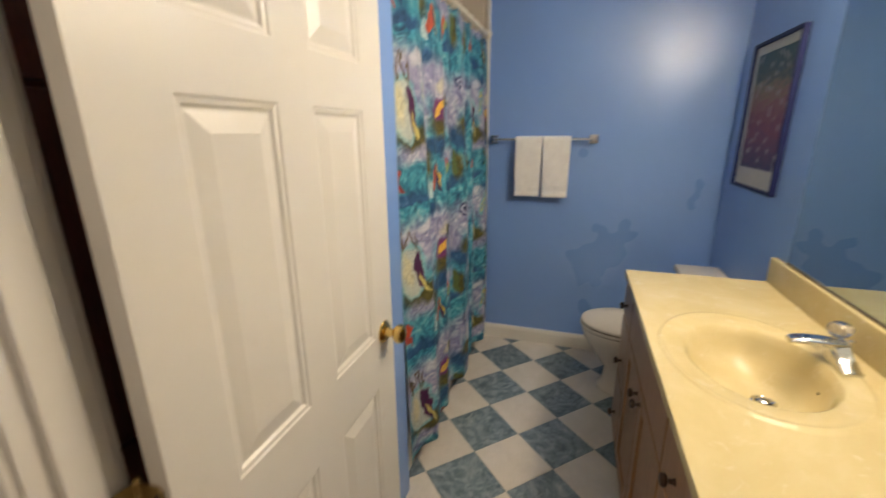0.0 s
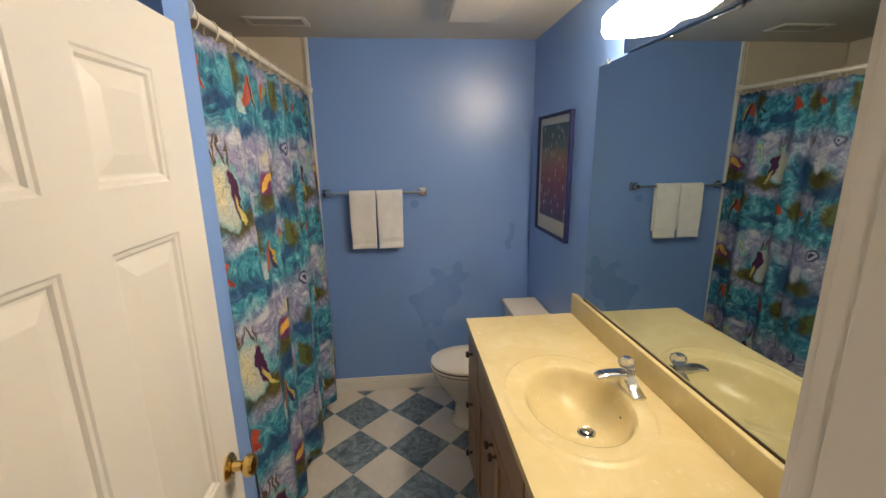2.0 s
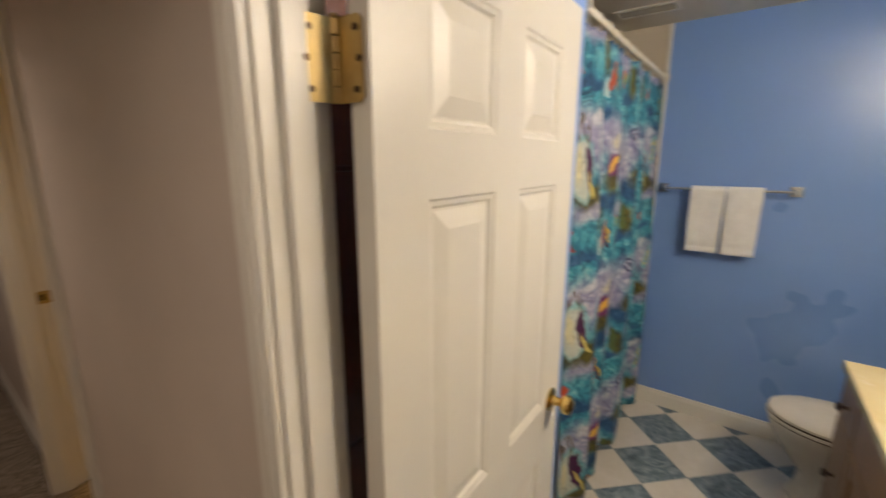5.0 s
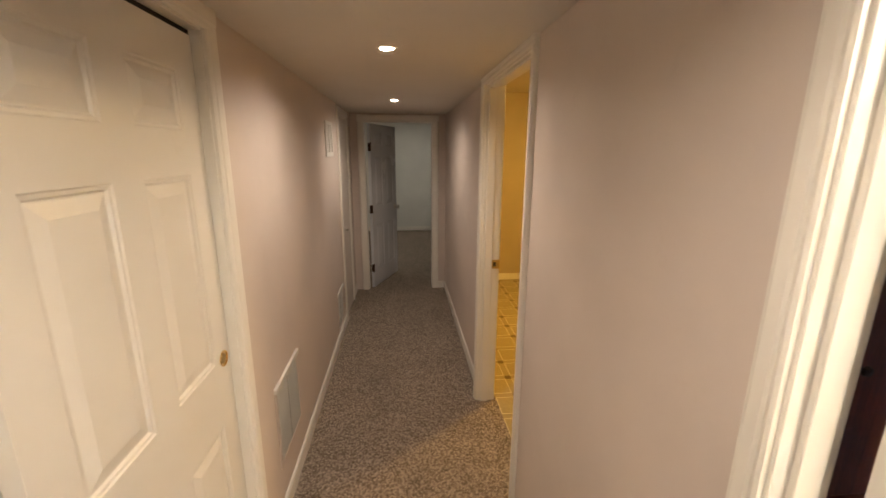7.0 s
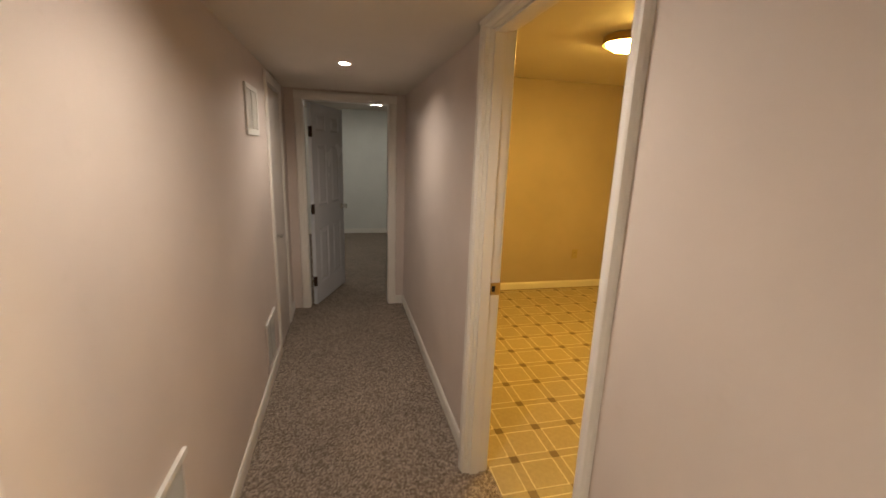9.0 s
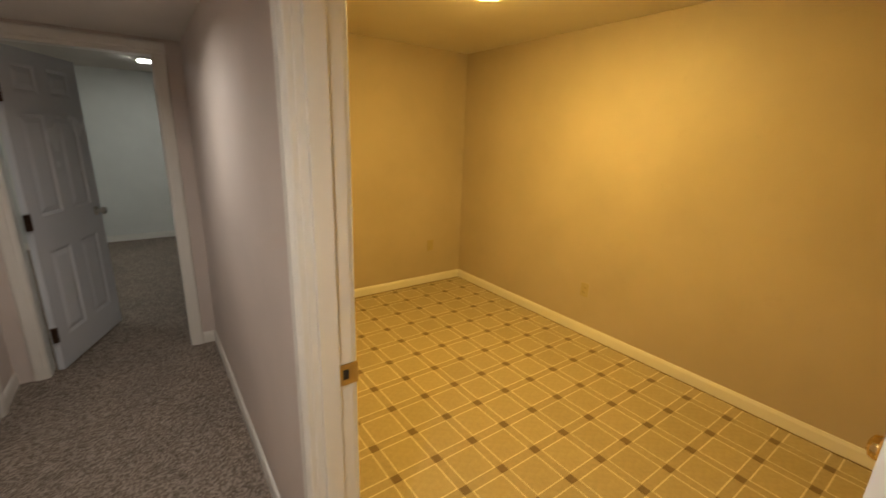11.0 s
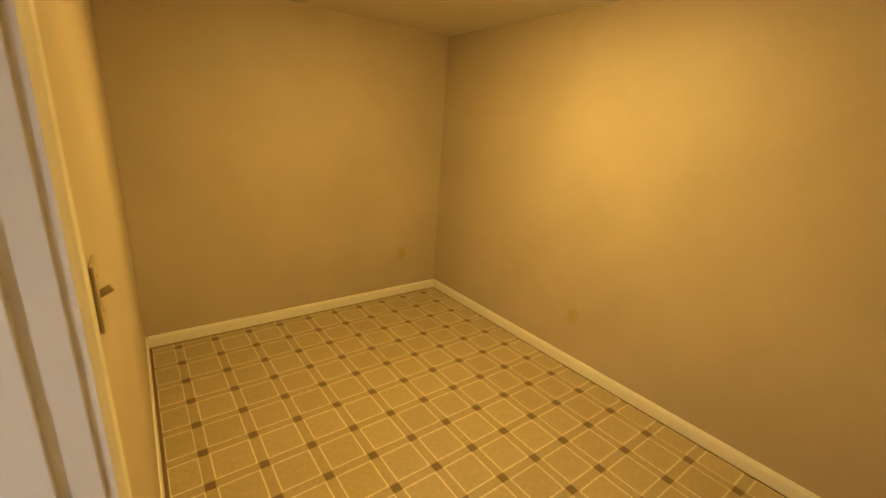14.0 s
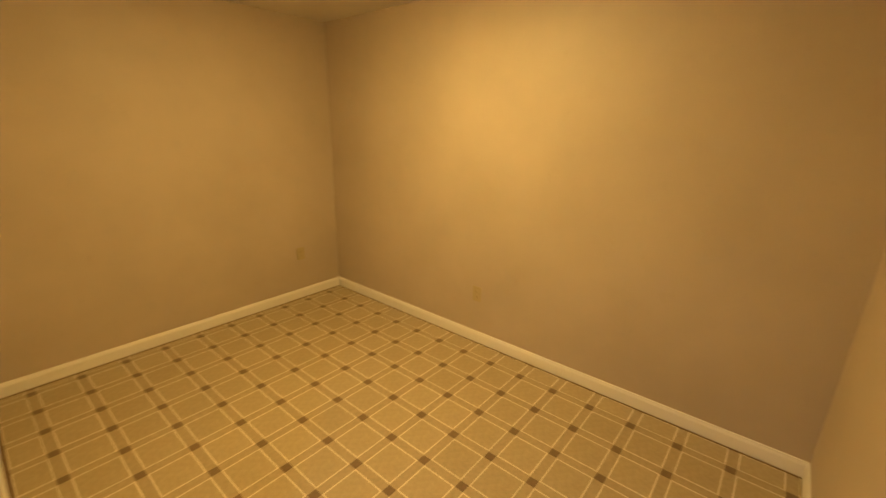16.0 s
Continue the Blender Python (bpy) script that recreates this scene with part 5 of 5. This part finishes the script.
for y, z, hw, hh in ((-0.012, 0.045, 0.024, 0.016), (0.03, 0.05, 0.025, 0.013), (0.07, 0.052, 0.024, 0.010), (0.095, 0.050, 0.022, 0.0085), (0.110, 0.045, 0.018, 0.007)):
    secs.append([bm.verts.new((hw * math.copysign(abs(math.cos(a)) ** 0.7, math.cos(a)), y, z + hh * math.copysign(abs(math.sin(a)) ** 0.7, math.sin(a)))) for a in [2 * math.pi * k / 20 for k in range(20)]])
for a, b in zip(secs, secs[1:]):
    for k in range(20):
        bm.faces.new((a[k], a[(k + 1) % 20], b[(k + 1) % 20], b[k]))
bm.faces.new(secs[0])
bm.faces.new(secs[-1][::-1])
part("spout", bm, M_CHROME, f, "", True)
bm = bmesh.new()
lathe(bm, [(0.012, 0.064), (0.015, 0.070), (0.024, 0.078), (0.0275, 0.088), (0.026, 0.100), (0.018, 0.107), (0.0, 0.107)], (0, 0.003, 0), "Z", 12)
part("knob", bm, M_ACRYLIC, f, "clear faceted acrylic knob")
part("knob_cap", lathe(bmesh.new(), [(0.011, 0.1072), (0.010, 0.1095), (0.0, 0.110)], (0, 0.003, 0), "Z", 16), M_CHROME, f, "", True)
bm = tube(bmesh.new(), [(0, -0.028, 0.006), (0, -0.030, 0.05)], 0.0028, 10)
lathe(bm, [(0.003, 0.05), (0.0075, 0.054), (0.0075, 0.060), (0.003, 0.062)], (0, -0.03, 0), "Z", 12)
part("pop_up_rod", bm, M_CHROME, f, "", True)

# mirror
MX0, MX1, MZ0, MZ1 = BX + 0.004, 2.195, CTZ + 0.108, 2.0
m = thing("mirror", "large frameless wall mirror above the vanity", "mirror")
part("glass", solid(MX0, BS + 0.001, MZ0, MX1, BS + 0.007, MZ1, 0.001, 1), M_MIRROR, m)
# Dark strip put in for the shaded seam above the backsplash.
part("bottom_channel", solid(MX0, BS + 0.0005, MZ0 - 0.004, MX1, BS + 0.010, MZ0 + 0.003), M_BRONZE, m)
for x in (2.12, 1.45, 0.8):
    part("clip", solid(x - 0.012, BS + 0.0005, MZ1 - 0.008, x + 0.012, BS + 0.012, MZ1 + 0.012, 0.003, 2), M_ACRYLIC, m)

# vanity light
lt = thing("vanity_light", "chrome bar light with four glowing glass shades over the mirror", "wall light", pose(0, BS, 0))
part("back_plate", solid(1.15, 0.0005, 2.002, 1.972, 0.024, 2.125, 0.005, 3), M_CHROME, lt, "", True)
for k in range(4):
    x0 = 1.16 + k * 0.204
    bm = bmesh.new()
    seg, pts = 14, []
    for i in range(seg + 1):
        x = x0 + 0.198 * i / seg
        rr = 0.005 * (i % 2) + 0.006 * math.sin(math.pi * i / seg)
        lobe = 0.016 * math.sin(math.pi * i / seg)
        pts.append([(x, 0.03, 2.052), (x, 0.098 + rr, 2.052 - lobe), (x, 0.112 + rr, 2.07), (x, 0.112 + rr, 2.115), (x, 0.092 + rr, 2.14), (x, 0.03, 2.142)])
    vs = [[bm.verts.new(q) for q in col] for col in pts]
    for a, b2 in zip(vs, vs[1:]):
        for j in range(6):
            bm.faces.new((a[j], a[(j + 1) % 6], b2[(j + 1) % 6], b2[j]))
    bm.faces.new(vs[0])
    bm.faces.new(vs[-1][::-1])
    part("shade", bm, G_BATH, lt, "fluted frosted glass shade, lit")
    part("socket", solid(x0 + 0.078, 0.02, 2.07, x0 + 0.12, 0.031, 2.11, 0.003, 1), M_CHROME, lt)

# ceiling fan cover and ceiling vents
fn = thing("exhaust_fan", "white plastic exhaust fan cover on the bathroom ceiling", "exhaust fan")
bm = bmesh.new()
lo = [bm.verts.new(p) for p in ((2.23, -0.555, BC - 0.05), (2.60, -0.555, BC - 0.05), (2.60, -0.315, BC - 0.05), (2.23, -0.315, BC - 0.05))]
hi = [bm.verts.new(p) for p in ((2.20, -0.575, BC - 0.0005), (2.63, -0.575, BC - 0.0005), (2.63, -0.295, BC - 0.0005), (2.20, -0.295, BC - 0.0005))]
bm.faces.new(lo)
for k in range(4):
    bm.faces.new((lo[k], lo[(k + 1) % 4], hi[(k + 1) % 4], hi[k]))
bm.faces.new(hi[::-1])
bmesh.ops.bevel(bm, geom=list(bm.edges), offset=0.006, segments=2, affect="EDGES")
part("cover", bm, M_SEAT, fn, "", True)


def ceiling_vent(x0, x1, y0, y1, z, label, mat, slat_mat):
    g = thing("ceiling_vent", label, "vent")
    bm = bmesh.new()
    r = 0.022
    for a, b, c2, d2 in ((x0, x1, y0, y0 + r), (x0, x1, y1 - r, y1), (x0, x0 + r, y0 + r, y1 - r), (x1 - r, x1, y0 + r, y1 - r)):
        box(bm, a, c2, z - 0.007, b, d2, z - 0.0005, 0.002, 1)
    part("frame", bm, mat, g)
    part("backing", solid(x0 + 0.015, y0 + 0.015, z - 0.002, x1 - 0.015, y1 - 0.015, z - 0.0007), M_BLACK, g)
    n_s = int((x1 - x0 - 2 * r) / 0.016)
    for k in range(n_s):
        b2 = moulding(bmesh.new(), ((0, 0), (0.0045, -0.005), (0.006, -0.0045), (0.0015, 0.0005)), (x0 + r + 0.003 + k * 0.016, y0 + r, z - 0.0025), (x0 + r + 0.003 + k * 0.016, y1 - r, z - 0.0025), (1, 0, 0), (0, 0, 1))
        part("slat", b2, slat_mat, g)


# Slats are grey so that the slots look dark: shade in the colour.
ceiling_vent(2.715, 2.86, 0.385, 0.69, BC, "white slatted ceiling vent near the tub", M_WHITEMETAL, M_GREYBACK)

# tan room ----------------------------------------------------------------
structure("floor_doorway", solid(0.605, 1.35, -0.1, 0.688, DF, -0.0005), M_CARPET, "carpet running through the tan room doorway", "floor")
structure("floor_tan_room", solid(0.688, DN - 0.1, -0.1, DE + 0.1, DF + 0.1, -0.001), M_VINYL_BAND, "tan sheet vinyl floor with banded squares", "floor")
ceiling_sheet("ceiling_tan_room", DX, DN, DE, DF, DC, M_CEIL, "painted ceiling of the tan room")
T_W = "plain tan painted wall of the empty room"
wall("wall_tan_near", DX, 1.30, DE + 0.1, DN, DC, M_DEN, T_W)
wall("wall_tan_side", DE, DN, DE + 0.1, DF, DC, M_DEN, T_W)
wall("wall_tan_end", DX + 0.001, DF, DE + 0.1, DF + 0.1, DC, M_DEN, T_W)
baseboard("baseboard_tan_side", (DE, DN, 0.004), (DE, DF, 0.004), (-1, 0, 0))
baseboard("baseboard_tan_end", (DX + 0.013, DF, 0.004), (DE - 0.013, DF, 0.004), (0, -1, 0))
baseboard("baseboard_tan_door", (DX, D_HI + 0.08, 0.004), (DX, DF, 0.004), (1, 0, 0))
baseboard("baseboard_tan_near", (1.6, DN, 0.004), (DE - 0.013, DN, 0.004), (0, 1, 0))
# Thin dark strip along the foot of the baseboards.
M_EDGELINE = plain("dark_floor_edge", (0.16, 0.10, 0.05), 0.6)
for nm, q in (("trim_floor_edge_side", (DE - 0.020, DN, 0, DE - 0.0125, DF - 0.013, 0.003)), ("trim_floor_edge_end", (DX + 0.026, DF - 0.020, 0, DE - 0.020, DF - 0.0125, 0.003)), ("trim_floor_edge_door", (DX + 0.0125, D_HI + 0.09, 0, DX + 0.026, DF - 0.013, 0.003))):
    structure(nm, solid(*q), M_EDGELINE, "thin dark strip along the floor's edge", "trim")

cl = thing("ceiling_light", "round flush ceiling light with a ribbed glass bowl, lit warm", "ceiling light", pose(1.86, 3.44, DC))
bm = bmesh.new()
lathe(bm, [(0.155, 0.0), (0.162, -0.006), (0.166, -0.05), (0.162, -0.053), (0.150, -0.03), (0.12, -0.022)], seg=40)
part("pan", bm, M_OLDBRASS, cl, "brass-coloured rim", True)
bm = bmesh.new()
prof = [(0.145, -0.02), (0.143, -0.04), (0.128, -0.065), (0.095, -0.085), (0.05, -0.095), (0.0, -0.098)]
seg, rings = 48, []
for rr, z in prof:
    rings.append([bm.verts.new(((rr * (1 + 0.025 * (k % 2))) * math.cos(2 * math.pi * k / seg), (rr * (1 + 0.025 * (k % 2))) * math.sin(2 * math.pi * k / seg), z)) for k in range(seg)])
for a, b in zip(rings, rings[1:]):
    for k in range(seg):
        bm.faces.new((a[k], a[(k + 1) % seg], b[(k + 1) % seg], b[k]))
bmesh.ops.remove_doubles(bm, verts=bm.verts, dist=0.0004)
part("bowl", bm, G_DEN, cl, "ribbed glass bowl, glowing", True)
ceiling_vent(2.80, 2.95, 2.02, 2.33, DC, "dark slatted vent in the tan room ceiling", M_BRONZE, M_BRONZE)


def outlet(m):
    o = thing("wall_outlet", "ivory duplex wall outlet low on the wall", "outlet", m, "wall outlets")
    part("plate", solid(-0.036, 0.0005, -0.057, 0.036, 0.006, 0.057, 0.002, 2), M_IVORY, o)
    for z in (-0.02, 0.02):
        s = part("socket", oval_loft(bmesh.new(), [(0, 0.0165, 0.014, 0.0, 3), (0, 0.0165, 0.014, 0.0025, 3)]), M_IVORY, o)
        s.matrix_basis = pose(0, 0.006, z, -90, 0, 0)
        for x in (-0.006, 0.006):
            part("slot", solid(x - 0.001, 0.0085, z - 0.004, x + 0.001, 0.0091, z + 0.004), M_BLACK, s).matrix_basis = s.matrix_basis.inverted()
    bm = bmesh.new()
    lathe(bm, [(0.003, 0.006), (0.002, 0.0075)], axis="Y", seg=10)
    part("screw", bm, M_OLDBRASS, o)
    return o


o = outlet(pose(DE, 3.464, 0.385, 0, 0, 90))
copy_thing(o, pose(2.687, DF, 0.42, 0, 0, 180))
sw = thing("light_switch", "ivory toggle light switch beside the door", "light switch", pose(DX, 2.765, 1.315, 0, 0, -90))
part("plate", solid(-0.036, 0.0005, -0.057, 0.036, 0.006, 0.057, 0.002, 2), M_IVORY, sw)
bm = solid(-0.005, -0.004, -0.012, 0.005, 0.02, 0.0, 0.002, 1)
bmesh.ops.rotate(bm, verts=bm.verts, cent=(0, 0, 0), matrix=Matrix.Rotation(radians(28), 3, "X"))
bmesh.ops.translate(bm, verts=bm.verts, vec=(0, 0.003, 0.004))
part("toggle", bm, M_IVORY, sw)
for z in (-0.03, 0.03):
    part("screw", lathe(bmesh.new(), [(0.003, 0.006), (0.002, 0.0075)], (0, 0, z), "Y", 10), M_OLDBRASS, sw)


# floor pieces --------------------------------------------------------------
def clip(poly, x0, y0, x1, y1):
    for ax, lim, sgn in ((0, x0, 1), (0, x1, -1), (1, y0, 1), (1, y1, -1)):
        out = []
        for a, b in zip(poly, poly[1:] + poly[:1]):
            ina, inb = sgn * (a[ax] - lim) >= 0, sgn * (b[ax] - lim) >= 0
            if ina:
                out.append(a)
            if ina != inb:
                t = (lim - a[ax]) / (b[ax] - a[ax])
                out.append((a[0] + t * (b[0] - a[0]), a[1] + t * (b[1] - a[1])))
        poly = out
        if len(poly) < 3:
            return []
    return poly


def slab_piece(name, centre, poly, z0, z1, mat, parent, cache, key, rim=0.0):
    """Thin floor piece; whole pieces of a kind share one mesh. rim: width of a border in the second material."""
    if key not in cache:
        vs = [(x, y, z) for z in (z0, z1) for x, y in poly]
        n_p = len(poly)
        faces = [[(k, (k + 1) % n_p, n_p + (k + 1) % n_p, n_p + k)] for k in range(n_p)]
        faces = [f[0] for f in faces]
        mats = [1 if rim else 0] * n_p
        if rim:
            cx, cy = sum(p[0] for p in poly) / n_p, sum(p[1] for p in poly) / n_p
            w = max(max(abs(p[0] - cx), abs(p[1] - cy)) for p in poly)
            s = (w - rim) / w
            vs += [(cx + (x - cx) * s, cy + (y - cy) * s, z1) for x, y in poly]
            for k in range(n_p):
                faces.append((n_p + k, n_p + (k + 1) % n_p, 2 * n_p + (k + 1) % n_p, 2 * n_p + k))
                mats.append(1)
            faces.append(tuple(range(2 * n_p, 3 * n_p)))
            mats.append(0)
        else:
            faces.append(tuple(range(n_p, 2 * n_p)))
            mats.append(0)
        me = bpy.data.meshes.new(name)
        me.from_pydata(vs, [], faces)
        for mm in mat:
            me.materials.append(mm)
        me.polygons.foreach_set("material_index", mats)
        cache[key] = me
    ob = new(name, cache[key])
    ob.parent = parent
    ob.location = (*centre, 0)
    return ob


cache = {}
D = 0.181
FX, FY0 = 2.842, 0.066
tile_floor = thing("tile_floor", "diagonal checkerboard of cream and blue-grey marbled vinyl tiles", "floor", kind="structure")
for a in range(-14, 4):
    for b in range(-8, 8):
        if (a + b) % 2 == 0:
            continue
        cx, cy = FX + D * a, FY0 + D * b
        e = D - 0.0009
        whole = [(e, 0), (0, e), (-e, 0), (0, -e)]
        poly = clip([(cx + x, cy + y) for x, y in whole], 0.606, BS + 0.001, BW - 0.001, 0.50)
        if not poly:
            continue
        poly = [(x - cx, y - cy) for x, y in poly]
        full = len(poly) == 4 and abs(max(p[0] for p in poly) - e) < 1e-6 and abs(min(p[0] for p in poly) + e) < 1e-6 and abs(max(p[1] for p in poly) - e) < 1e-6 and abs(min(p[1] for p in poly) + e) < 1e-6
        kind = a % 2
        slab_piece("floor_tile", (cx, cy), poly, -0.004, 0.0 + 0.0003 * kind, (M_TILE_CREAM if kind else M_TILE_BLUE,), tile_floor, cache, ("bath", kind) if full else ("bath", a, b))
P, OX, OY = 0.230, 1.988, 3.210
vinyl = thing("vinyl_pattern", "raised squares and brown dots of the patterned vinyl floor", "floor", kind="structure")
for i in range(-6, 6):
    for j in range(-8, 10):
        cx, cy = OX + P * i, OY + P * j
        for name, px, py, half, mats, rim, kind in (("floor_square", cx + P / 2, cy + P / 2, (P - 0.046) / 2, (M_VINYL_TAN, M_VINYL_LINE), 0.007, 0), ("floor_dot", cx, cy, 0.0215, (M_VINYL_DOT,), 0.0, 1)):
            poly = clip([(px - half, py - half), (px + half, py - half), (px + half, py + half), (px - half, py + half)], 0.689, DN + 0.014, DE - 0.021, DF - 0.021)
            if not poly:
                continue
            poly = [(x - px, y - py) for x, y in poly]
            full = all(abs(abs(x) - half) < 1e-6 and abs(abs(y) - half) < 1e-6 for x, y in poly)
            slab_piece(name, (px, py), poly, -0.001, 0.0006, mats, vinyl, cache, (name,) if full else (name, i, j), rim)
